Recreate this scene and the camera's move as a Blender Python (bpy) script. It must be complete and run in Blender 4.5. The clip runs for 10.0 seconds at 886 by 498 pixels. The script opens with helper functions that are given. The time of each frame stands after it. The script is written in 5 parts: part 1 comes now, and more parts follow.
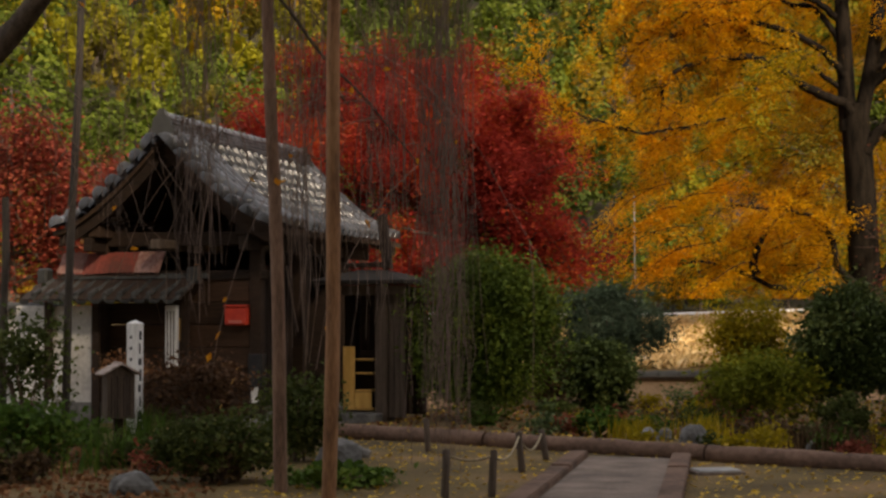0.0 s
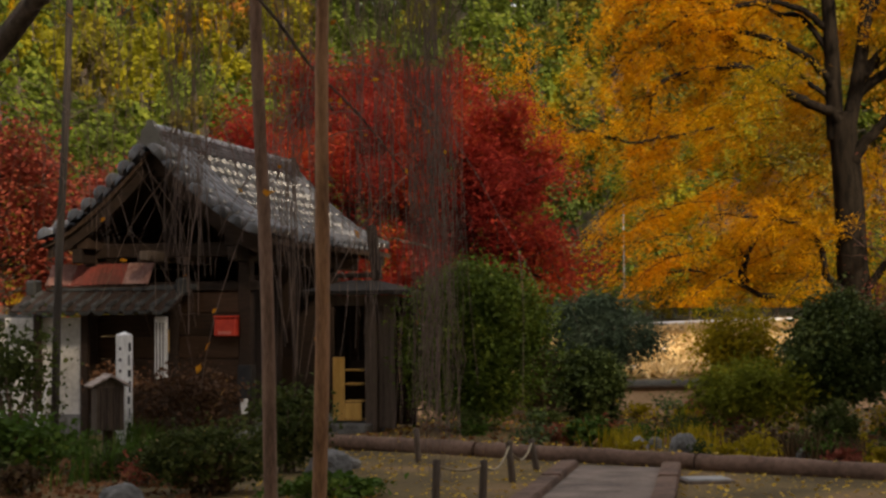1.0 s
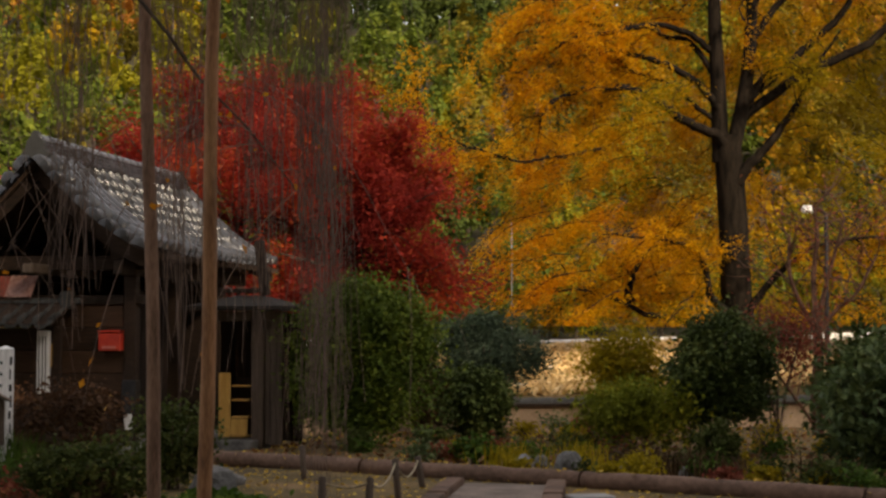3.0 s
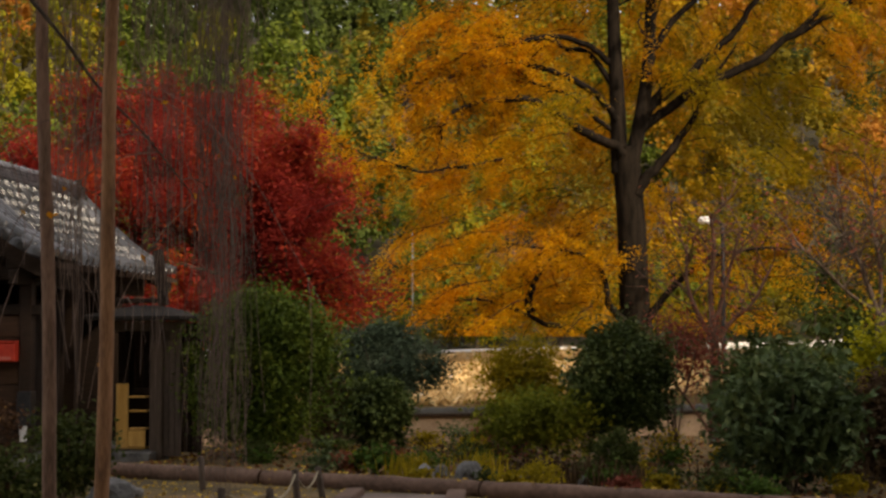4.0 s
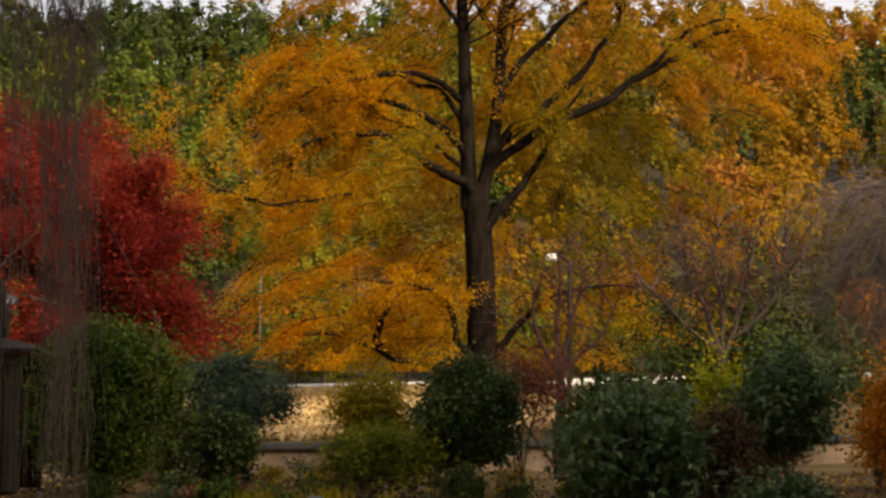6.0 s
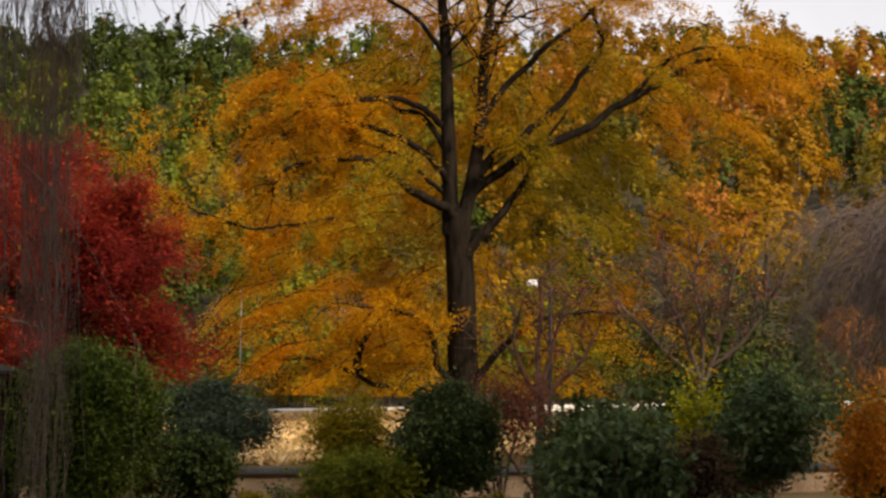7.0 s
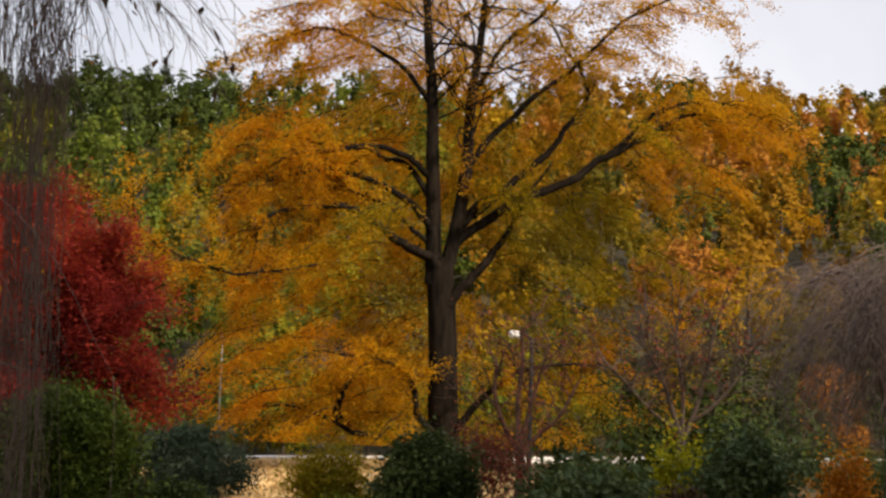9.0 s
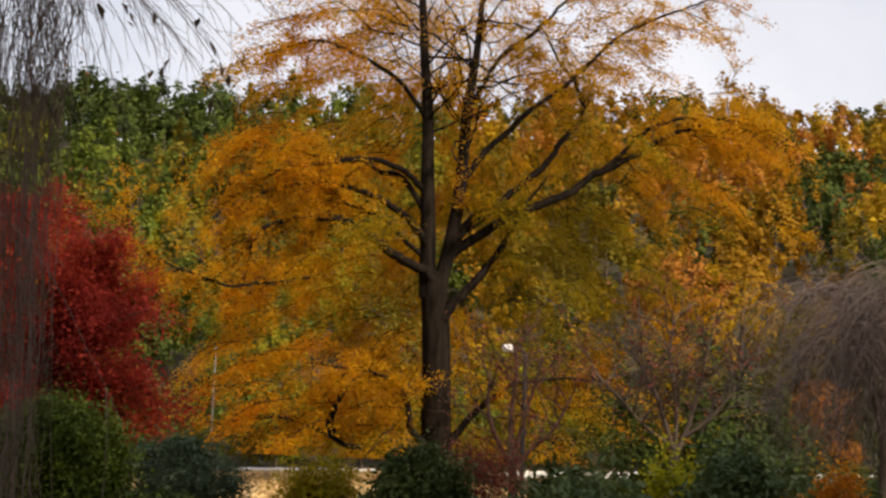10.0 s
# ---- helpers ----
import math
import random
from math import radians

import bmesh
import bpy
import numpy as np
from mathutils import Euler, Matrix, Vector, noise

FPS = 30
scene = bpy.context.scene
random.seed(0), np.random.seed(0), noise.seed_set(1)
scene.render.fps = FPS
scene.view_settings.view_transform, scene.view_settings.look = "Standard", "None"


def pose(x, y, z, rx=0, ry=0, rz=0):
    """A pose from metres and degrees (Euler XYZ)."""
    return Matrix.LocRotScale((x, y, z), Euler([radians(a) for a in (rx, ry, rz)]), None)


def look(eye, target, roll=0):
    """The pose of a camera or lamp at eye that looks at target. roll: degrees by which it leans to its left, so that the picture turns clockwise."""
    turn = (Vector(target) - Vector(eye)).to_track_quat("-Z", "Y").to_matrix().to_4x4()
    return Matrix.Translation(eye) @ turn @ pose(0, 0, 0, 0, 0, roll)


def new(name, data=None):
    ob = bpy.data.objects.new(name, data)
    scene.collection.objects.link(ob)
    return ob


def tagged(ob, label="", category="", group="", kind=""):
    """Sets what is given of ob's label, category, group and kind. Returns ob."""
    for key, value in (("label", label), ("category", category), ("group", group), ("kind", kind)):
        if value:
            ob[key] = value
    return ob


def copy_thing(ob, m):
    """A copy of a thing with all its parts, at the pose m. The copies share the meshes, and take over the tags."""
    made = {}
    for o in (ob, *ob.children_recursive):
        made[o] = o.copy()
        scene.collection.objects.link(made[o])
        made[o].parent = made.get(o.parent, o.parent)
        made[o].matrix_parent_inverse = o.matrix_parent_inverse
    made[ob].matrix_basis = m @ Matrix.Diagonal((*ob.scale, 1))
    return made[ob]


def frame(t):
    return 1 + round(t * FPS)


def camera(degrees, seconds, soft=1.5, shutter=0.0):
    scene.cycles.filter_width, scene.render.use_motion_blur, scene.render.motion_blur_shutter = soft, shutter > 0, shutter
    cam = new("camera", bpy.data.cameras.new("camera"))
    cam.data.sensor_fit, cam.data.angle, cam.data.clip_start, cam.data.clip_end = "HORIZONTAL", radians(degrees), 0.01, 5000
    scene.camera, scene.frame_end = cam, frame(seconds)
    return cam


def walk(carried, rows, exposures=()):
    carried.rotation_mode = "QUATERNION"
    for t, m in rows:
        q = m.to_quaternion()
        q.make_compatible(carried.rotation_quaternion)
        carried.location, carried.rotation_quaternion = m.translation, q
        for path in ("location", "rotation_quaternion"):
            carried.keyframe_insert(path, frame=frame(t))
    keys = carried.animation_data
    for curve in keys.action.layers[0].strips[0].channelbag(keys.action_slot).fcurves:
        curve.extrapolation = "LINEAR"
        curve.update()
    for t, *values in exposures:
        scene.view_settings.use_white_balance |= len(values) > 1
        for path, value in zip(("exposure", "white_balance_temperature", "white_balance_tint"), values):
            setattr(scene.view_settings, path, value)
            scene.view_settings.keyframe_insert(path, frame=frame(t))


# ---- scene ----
cam = camera(30.56, 10.0, soft=2.7)
EYE = 1.6
ROWS = [
    (0.0, 0.000, 2.110, 0.200),
    (0.5, -0.169, 2.332, 0.502),
    (1.0, -0.368, 2.463, 0.476),
    (1.5, -0.731, 2.586, 0.382),
    (2.0, -1.528, 2.733, 0.150),
    (2.5, -2.770, 2.882, -0.041),
    (4.0, -7.829, 3.395, 0.049),
    (4.5, -9.530, 3.608, -0.103),
    (5.0, -11.133, 3.899, -0.076),
    (5.5, -12.495, 4.236, -0.077),
    (7.0, -13.889, 5.532, -0.671),
    (7.5, -14.166, 6.056, -0.960),
    (8.0, -14.361, 6.583, -1.251),
    (8.5, -14.497, 7.010, -1.544),
    (9.0, -14.621, 7.288, -1.751),
    (9.5, -14.748, 7.547, -2.061),
    (10.0, -14.878, 7.766, -2.163),
]
walk(cam, [(t, pose(0, 0, EYE, 90 + pitch, roll, yaw)) for t, yaw, pitch, roll in ROWS], [(0.0, 0.50, 7700, 13), (5.5, 0.48, 7700, 13), (7.5, 0.46, 7300, 13), (10.0, 0.46, 7100, 13)])

# ---- light ----
SUN_UP, SUN_TURN = radians(33), radians(150)
world = bpy.data.worlds.new("sky")
scene.world = world
world.use_nodes = True
wn = world.node_tree
sky = wn.nodes.new("ShaderNodeTexSky")
sky.sky_type = "NISHITA"
sky.sun_disc = False
sky.sun_elevation, sky.sun_rotation = SUN_UP, SUN_TURN
sky.air_density, sky.dust_density = 1.0, 2.5
sky_map = wn.nodes.new("ShaderNodeTexCoord")
cloud = wn.nodes.new("ShaderNodeTexNoise")
cloud.inputs["Scale"].default_value = 3.2
cloud.inputs["Detail"].default_value = 5
cloud_ramp = wn.nodes.new("ShaderNodeMapRange")
cloud_ramp.inputs["From Min"].default_value = 0.40
cloud_ramp.inputs["From Max"].default_value = 0.62
cloud_ramp.inputs["To Min"].default_value = 0.62
cloud_ramp.inputs["To Max"].default_value = 0.92
cloud_mix = wn.nodes.new("ShaderNodeMix")
cloud_mix.data_type = "RGBA"
cloud_mix.inputs["B"].default_value = (7.5, 7.9, 8.9, 1)
wn.links.new(sky_map.outputs["Generated"], cloud.inputs["Vector"])
wn.links.new(cloud.outputs["Fac"], cloud_ramp.inputs["Value"])
wn.links.new(cloud_ramp.outputs["Result"], cloud_mix.inputs["Factor"])
wn.links.new(sky.outputs["Color"], cloud_mix.inputs["A"])
wn.links.new(cloud_mix.outputs["Result"], wn.nodes["Background"].inputs["Color"])
wn.nodes["Background"].inputs["Strength"].default_value = 0.092

sun = new("sun", bpy.data.lights.new("sun", "SUN"))
sun.data.energy, sun.data.angle, sun.data.color = 4.4, radians(4), (1.0, 0.90, 0.76)
sun.matrix_world = look((math.sin(SUN_TURN) * 50 * math.cos(SUN_UP), math.cos(SUN_TURN) * 50 * math.cos(SUN_UP), 50 * math.sin(SUN_UP)), (0, 0, 0))


# ---- materials ----
def surface(name, dark, light, rough=0.8, scale=6.0, bump=0.3, spread=0.0, stretch=(1, 1, 1), fine=8.0, stain=None, metal=0.0, thin=0.0, space="Object", gloss=0.3):
    """A worn surface: colour between dark and light by two noises, fine relief; spread: difference from piece to piece; thin: share of light that passes, for leaves."""
    m = bpy.data.materials.new(name)
    m.use_nodes = True
    n, l = m.node_tree.nodes, m.node_tree.links
    b = n["Principled BSDF"]
    b.inputs["Roughness"].default_value, b.inputs["Metallic"].default_value = rough, metal
    b.inputs["Specular IOR Level"].default_value = gloss
    co = n.new("ShaderNodeTexCoord")
    mp = n.new("ShaderNodeMapping")
    mp.inputs["Scale"].default_value = stretch
    l.new(co.outputs[space], mp.inputs["Vector"])
    big, small = n.new("ShaderNodeTexNoise"), n.new("ShaderNodeTexNoise")
    big.inputs["Scale"].default_value, big.inputs["Detail"].default_value = scale, 4
    small.inputs["Scale"].default_value, small.inputs["Detail"].default_value = scale * fine, 5
    for t in (big, small):
        l.new(mp.outputs["Vector"], t.inputs["Vector"])
    add = n.new("ShaderNodeMath")
    add.operation = "MULTIPLY_ADD"
    l.new(small.outputs["Fac"], add.inputs[0])
    add.inputs[1].default_value = 0.6
    l.new(big.outputs["Fac"], add.inputs[2])
    rng = n.new("ShaderNodeMapRange")
    rng.inputs["From Min"].default_value, rng.inputs["From Max"].default_value = 0.5, 1.1
    l.new(add.outputs[0], rng.inputs["Value"])
    fac = rng.outputs["Result"]
    if spread:
        geo, ob, both = n.new("ShaderNodeNewGeometry"), n.new("ShaderNodeObjectInfo"), n.new("ShaderNodeMath")
        both.operation = "ADD"
        l.new(geo.outputs["Random Per Island"], both.inputs[0])
        l.new(ob.outputs["Random"], both.inputs[1])
        fr = n.new("ShaderNodeMath")
        fr.operation = "FRACT"
        l.new(both.outputs[0], fr.inputs[0])
        mx = n.new("ShaderNodeMix")
        mx.inputs["Factor"].default_value = spread
        l.new(fac, mx.inputs["A"])
        l.new(fr.outputs[0], mx.inputs["B"])
        fac = mx.outputs["Result"]
    ramp = n.new("ShaderNodeValToRGB")
    e = ramp.color_ramp.elements
    e[0].color, e[1].color = (*dark, 1), (*light, 1)
    e[0].position, e[1].position = 0.12, 0.88
    if stain:
        mid = e.new(0.55)
        mid.color = (*stain, 1)
    l.new(fac, ramp.inputs["Fac"])
    l.new(ramp.outputs["Color"], b.inputs["Base Color"])
    if bump:
        bp = n.new("ShaderNodeBump")
        bp.inputs["Strength"].default_value, bp.inputs["Distance"].default_value = bump, 0.02
        l.new(small.outputs["Fac"], bp.inputs["Height"])
        l.new(bp.outputs["Normal"], b.inputs["Normal"])
    if thin:
        tr, ms = n.new("ShaderNodeBsdfTranslucent"), n.new("ShaderNodeMixShader")
        l.new(ramp.outputs["Color"], tr.inputs["Color"])
        ms.inputs["Fac"].default_value = thin
        l.new(b.outputs[0], ms.inputs[1])
        l.new(tr.outputs[0], ms.inputs[2])
        l.new(ms.outputs[0], n["Material Output"].inputs["Surface"])
    return m


def leaf(name, dark, mid, light, thin=0.35, rough=0.6, scale=0.9, gloss=0.08):
    return surface(name, dark, light, rough, scale, 0, 0.26, stain=mid, thin=thin, gloss=gloss, space="Object")


BARK = surface("grey_brown_bark", (0.025, 0.018, 0.013), (0.13, 0.10, 0.075), 0.9, 3, 0.9, stretch=(4, 4, 1))
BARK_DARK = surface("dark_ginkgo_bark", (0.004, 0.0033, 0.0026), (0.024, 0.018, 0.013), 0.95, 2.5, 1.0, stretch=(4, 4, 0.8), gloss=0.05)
TWIG = surface("brown_twig", (0.065, 0.042, 0.032), (0.21, 0.145, 0.11), 0.85, 5, 0.2, 0.5)
TWIG_GREY = surface("grey_twig", (0.07, 0.052, 0.046), (0.20, 0.15, 0.135), 0.85, 5, 0.2, 0.5)
TWIG_PALE = surface("pale_grey_bark", (0.05, 0.032, 0.024), (0.17, 0.12, 0.09), 0.8, 4, 0.3, 0.4)
POLE_OLD = surface("grey_brown_pole", (0.09, 0.05, 0.032), (0.27, 0.16, 0.11), 0.75, 2.2, 0.35, stretch=(5, 5, 0.7))
POLE_WOOD = surface("weathered_cedar_pole", (0.13, 0.06, 0.028), (0.38, 0.19, 0.09), 0.7, 2.2, 0.35, stretch=(5, 5, 0.7))
POLE_DARK = surface("dark_pole_wood", (0.02, 0.017, 0.014), (0.07, 0.055, 0.045), 0.8, 3, 0.3, stretch=(5, 5, 0.7))
OLD_WOOD = surface("old_brown_timber", (0.0099, 0.0055, 0.0033), (0.04675, 0.0253, 0.0143), 0.8, 2.0, 0.5, 0.45, stretch=(3, 3, 14))
PLANK = surface("weathered_plank", (0.01688, 0.008438, 0.0045), (0.07312, 0.03656, 0.01912), 0.8, 1.6, 0.5, 0.5, stretch=(1.5, 3, 16))
GREY_WOOD = surface("silvered_timber", (0.048, 0.0336, 0.0256), (0.152, 0.112, 0.084), 0.85, 2.2, 0.5, 0.3, stretch=(10, 10, 0.8))
PLASTER = surface("aged_white_plaster", (0.42, 0.40, 0.37), (0.74, 0.72, 0.68), 0.9, 1.1, 0.15, fine=14)
EARTH_WALL = surface("buff_earth_plaster", (0.20, 0.135, 0.085), (0.42, 0.30, 0.205), 0.95, 1.2, 0.25, fine=14)
TILE = surface("grey_kawara_tile", (0.008432, 0.008696, 0.01001), (0.09749, 0.1011, 0.1133), 0.30, 5, 0.25, 0.6, stain=(0.03952, 0.04005, 0.04374), gloss=0.55)
TILE_DARK = surface("dark_mossy_tile", (0.011, 0.011, 0.0099), (0.055, 0.055, 0.0517), 0.6, 5, 0.3, 0.5)
RUST = surface("red_rusted_sheet", (0.10, 0.035, 0.025), (0.30, 0.16, 0.12), 0.85, 2.4, 0.3, 0.5, stain=(0.26, 0.05, 0.035))
FADED = surface("faded_pink_sheet", (0.12, 0.07, 0.055), (0.34, 0.20, 0.17), 0.85, 2.0, 0.3, 0.4, stain=(0.20, 0.09, 0.07))
ROOF_BOARD = surface("dark_roof_board", (0.0084, 0.0063, 0.0049), (0.0385, 0.0301, 0.0238), 0.9, 3, 0.4, 0.4)
RED = surface("red_enamel", (0.42, 0.03, 0.018), (0.60, 0.06, 0.03), 0.45, 9, 0.05)
YELLOW_WOOD = surface("new_yellow_board", (0.48, 0.26, 0.06), (0.66, 0.40, 0.12), 0.6, 2, 0.1, stretch=(6, 6, 0.8))
WHITE_PAINT = surface("white_painted_wood", (0.55, 0.54, 0.52), (0.82, 0.81, 0.79), 0.7, 5, 0.15, stretch=(3, 3, 0.7))
FADED_WOOD = surface("bleached_lid_board", (0.20, 0.15, 0.13), (0.42, 0.34, 0.30), 0.8, 4, 0.3, stretch=(8, 1, 1))
INK = surface("black_ink", (0.015, 0.015, 0.015), (0.03, 0.03, 0.03), 0.7, 9, 0)
BLACK_METAL = surface("black_bracket", (0.01, 0.01, 0.011), (0.03, 0.03, 0.032), 0.5, 9, 0.1)
LOG = surface("dull_brown_log", (0.055, 0.032, 0.022), (0.20, 0.12, 0.085), 0.9, 1.6, 0.6, stretch=(1, 1, 1), fine=10)
CONCRETE = surface("worn_path_concrete", (0.085, 0.064, 0.052), (0.24, 0.185, 0.15), 0.9, 2.2, 0.3, fine=16)
STONE = surface("garden_stone", (0.06, 0.058, 0.055), (0.28, 0.27, 0.26), 0.9, 2.5, 0.8, 0.3, fine=7)
PALE_STONE = surface("pale_bank_stone", (0.35, 0.30, 0.24), (0.75, 0.66, 0.54), 0.9, 3, 0.6, 0.5)
ROPE = surface("straw_rope", (0.22, 0.17, 0.10), (0.45, 0.37, 0.25), 0.9, 30, 0.5)
STEEL_WHITE = surface("white_rail_paint", (0.72, 0.72, 0.70), (0.88, 0.88, 0.86), 0.45, 2, 0.05)
GALV = surface("galvanised_steel", (0.30, 0.31, 0.32), (0.55, 0.56, 0.57), 0.45, 4, 0.1, metal=0.6)

GINKGO = leaf("ginkgo_gold", (0.3837, 0.1822, 0.007674), (0.6139, 0.3213, 0.01247), (0.7865, 0.4604, 0.02494), 0.58)
GINKGO_GREEN = leaf("ginkgo_olive", (0.132, 0.099, 0.00528), (0.2508, 0.1848, 0.00924), (0.3696, 0.264, 0.01452), 0.58)
GINKGO_AMBER = leaf("ginkgo_amber", (0.3706, 0.139, 0.007412), (0.5837, 0.2456, 0.01112), (0.7412, 0.3706, 0.02038), 0.58)
MAPLE = leaf("maple_scarlet", (0.115, 0.01495, 0.01265), (0.345, 0.0391, 0.02875), (0.529, 0.115, 0.0299), 0.58, scale=0.5)
MAPLE_PINK = leaf("maple_dull_pink", (0.10, 0.02, 0.015), (0.25, 0.05, 0.032), (0.38, 0.12, 0.06), 0.4)
CAMELLIA = leaf("camellia_green", (0.026, 0.044, 0.008), (0.088, 0.135, 0.016), (0.23, 0.26, 0.034), 0.2, 0.6, 1.5, 0.15)
DARK_LEAF = leaf("dark_evergreen", (0.022, 0.036, 0.010), (0.056, 0.082, 0.020), (0.14, 0.16, 0.042), 0.2, 0.6, 1.5, 0.15)
BLUE_LEAF = leaf("blue_green_needle", (0.024, 0.038, 0.025), (0.06, 0.09, 0.058), (0.13, 0.165, 0.105), 0.15, 0.55, 1.5)
FATSIA_LEAF = leaf("broad_dull_green", (0.032, 0.052, 0.018), (0.09, 0.135, 0.048), (0.22, 0.26, 0.095), 0.2, 0.55, 1.5, 0.2)
NANDINA = leaf("nandina_yellow_green", (0.13, 0.115, 0.009), (0.36, 0.27, 0.016), (0.62, 0.43, 0.035), 0.45)
NANDINA_GREEN = leaf("nandina_soft_green", (0.06, 0.075, 0.009), (0.17, 0.19, 0.02), (0.38, 0.33, 0.035), 0.4)
NANDINA_RED = leaf("nandina_russet", (0.12, 0.03, 0.02), (0.28, 0.08, 0.05), (0.40, 0.18, 0.08), 0.3)
BRIGHT_LEAF = leaf("bright_lime_leaf", (0.16, 0.17, 0.01), (0.42, 0.40, 0.02), (0.65, 0.52, 0.05), 0.45)
ORANGE_LEAF = leaf("orange_azalea_leaf", (0.30, 0.09, 0.010), (0.60, 0.24, 0.018), (0.78, 0.42, 0.04), 0.35)
BROWN_LEAF = leaf("dry_brown_leaf", (0.035, 0.022, 0.012), (0.10, 0.06, 0.03), (0.20, 0.12, 0.05), 0.2)
HEDGE = leaf("azalea_green", (0.022, 0.034, 0.009), (0.070, 0.090, 0.022), (0.19, 0.18, 0.05), 0.25)
GRASS = leaf("grass_blade_green", (0.03, 0.06, 0.01), (0.07, 0.13, 0.02), (0.16, 0.22, 0.04), 0.3)
DRY_GRASS = leaf("dry_straw_grass", (0.50, 0.33, 0.13), (0.74, 0.54, 0.27), (0.86, 0.72, 0.46), 0.3)
LITTER = leaf("fallen_ginkgo_leaf", (0.30, 0.16, 0.02), (0.60, 0.38, 0.05), (0.85, 0.62, 0.14), 0.15, scale=4)
LITTER_BROWN = leaf("fallen_brown_leaf", (0.10, 0.04, 0.02), (0.24, 0.11, 0.05), (0.40, 0.22, 0.10), 0.1, scale=4)
LITTER_DULL = leaf("dull_russet_leaf", (0.035, 0.02, 0.012), (0.10, 0.05, 0.026), (0.19, 0.10, 0.045), 0.2)
FOREST = {
    "green": leaf("forest_green", (0.0336, 0.0504, 0.00896), (0.0952, 0.1288, 0.0168), (0.1904, 0.2128, 0.02912), 0.35, scale=0.25),
    "pine": leaf("forest_pine", (0.020, 0.032, 0.008), (0.055, 0.078, 0.014), (0.12, 0.14, 0.026), 0.25, scale=0.25),
    "lime": leaf("forest_lime", (0.08625, 0.09056, 0.0069), (0.2242, 0.207, 0.0138), (0.3967, 0.3277, 0.02587), 0.45, scale=0.25),
    "yellow": leaf("forest_yellow", (0.192, 0.104, 0.0064), (0.4, 0.24, 0.012), (0.576, 0.368, 0.024), 0.4, scale=0.25),
    "orange": leaf("forest_orange", (0.16, 0.055, 0.010), (0.40, 0.16, 0.025), (0.58, 0.28, 0.06), 0.35, scale=0.25),
    "gold": leaf("forest_gold", (0.15, 0.075, 0.006), (0.3, 0.15, 0.0105), (0.42, 0.24, 0.0225), 0.35, scale=0.25),
    "olive": leaf("forest_olive", (0.0595, 0.051, 0.0068), (0.1615, 0.1275, 0.0136), (0.306, 0.2125, 0.0255), 0.35, scale=0.25),
}


# ---- mesh tools ----
def mesh_object(name, verts, faces, material, parent=None, label="", smooth=False):
    """One mesh from arrays: verts N x 3, faces N x 4."""
    me = bpy.data.meshes.new(name)
    verts, faces = np.asarray(verts, dtype=np.float32), np.asarray(faces, dtype=np.int32)
    me.vertices.add(len(verts))
    me.vertices.foreach_set("co", verts.ravel())
    me.loops.add(faces.size)
    me.loops.foreach_set("vertex_index", faces.ravel())
    me.polygons.add(len(faces))
    me.polygons.foreach_set("loop_start", np.arange(0, faces.size, 4, dtype=np.int32))
    me.polygons.foreach_set("use_smooth", np.full(len(faces), smooth))
    me.update(calc_edges=True)
    me.validate()
    me.materials.append(material)
    ob = new(name, me)
    if parent:
        ob.parent = parent
    if label:
        ob["label"] = label
    return ob


def part(name, bm, material, parent, label="", smooth=False):
    me = bpy.data.meshes.new(name)
    for f in bm.faces:
        f.smooth = smooth
    bm.to_mesh(me)
    bm.free()
    me.materials.append(material)
    ob = new(name, me)
    if parent:
        ob.parent = parent
    if label:
        ob["label"] = label
    return ob


def thing(name, m, label, category, group="", kind=""):
    ob = new(name)
    ob.empty_display_size = 0.1
    ob.matrix_world = m
    return tagged(ob, label, category, group, kind)


def box(bm, x0, x1, y0, y1, z0, z1, bevel=0.01, turn=None):
    r = bmesh.ops.create_cube(bm, size=1)
    m = Matrix.Translation(((x0 + x1) / 2, (y0 + y1) / 2, (z0 + z1) / 2)) @ Matrix.Diagonal((abs(x1 - x0), abs(y1 - y0), abs(z1 - z0), 1))
    if turn is not None:
        m = turn @ m
    bmesh.ops.transform(bm, matrix=m, verts=r["verts"])
    if bevel:
        es = {e for v in r["verts"] for e in v.link_edges}
        bmesh.ops.bevel(bm, geom=list(es), offset=bevel, segments=1, affect="EDGES")
    return bm


def boxed(x0, x1, y0, y1, z0, z1, bevel=0.01, turn=None):
    return box(bmesh.new(), x0, x1, y0, y1, z0, z1, bevel, turn)


def leaf_arrays(P, size, rng, up=0.4, wide=0.42, fold=0.12, hang=0.0, out=None):
    """A kite-shaped, slightly folded leaf at each point; out: the way each one faces, roughly."""
    n = len(P)
    nr = rng.normal(size=(n, 3))
    nr[:, 2] = np.abs(nr[:, 2]) + up
    if out is not None:
        nr = rng.normal(size=(n, 3)) * 0.38 + out
    nr /= np.linalg.norm(nr, axis=1)[:, None]
    t = rng.normal(size=(n, 3))
    t[:, 2] -= hang
    t -= nr * np.sum(t * nr, axis=1)[:, None]
    t /= np.linalg.norm(t, axis=1)[:, None]
    b = np.cross(nr, t)
    s = (size * rng.uniform(0.6, 1.35, n))[:, None]
    V = np.stack([P - t * s * 0.5, P + b * s * wide + nr * s * fold, P + t * s * 0.5, P - b * s * wide + nr * s * fold], axis=1).reshape(-1, 3)
    return V, np.arange(4 * n).reshape(-1, 4)


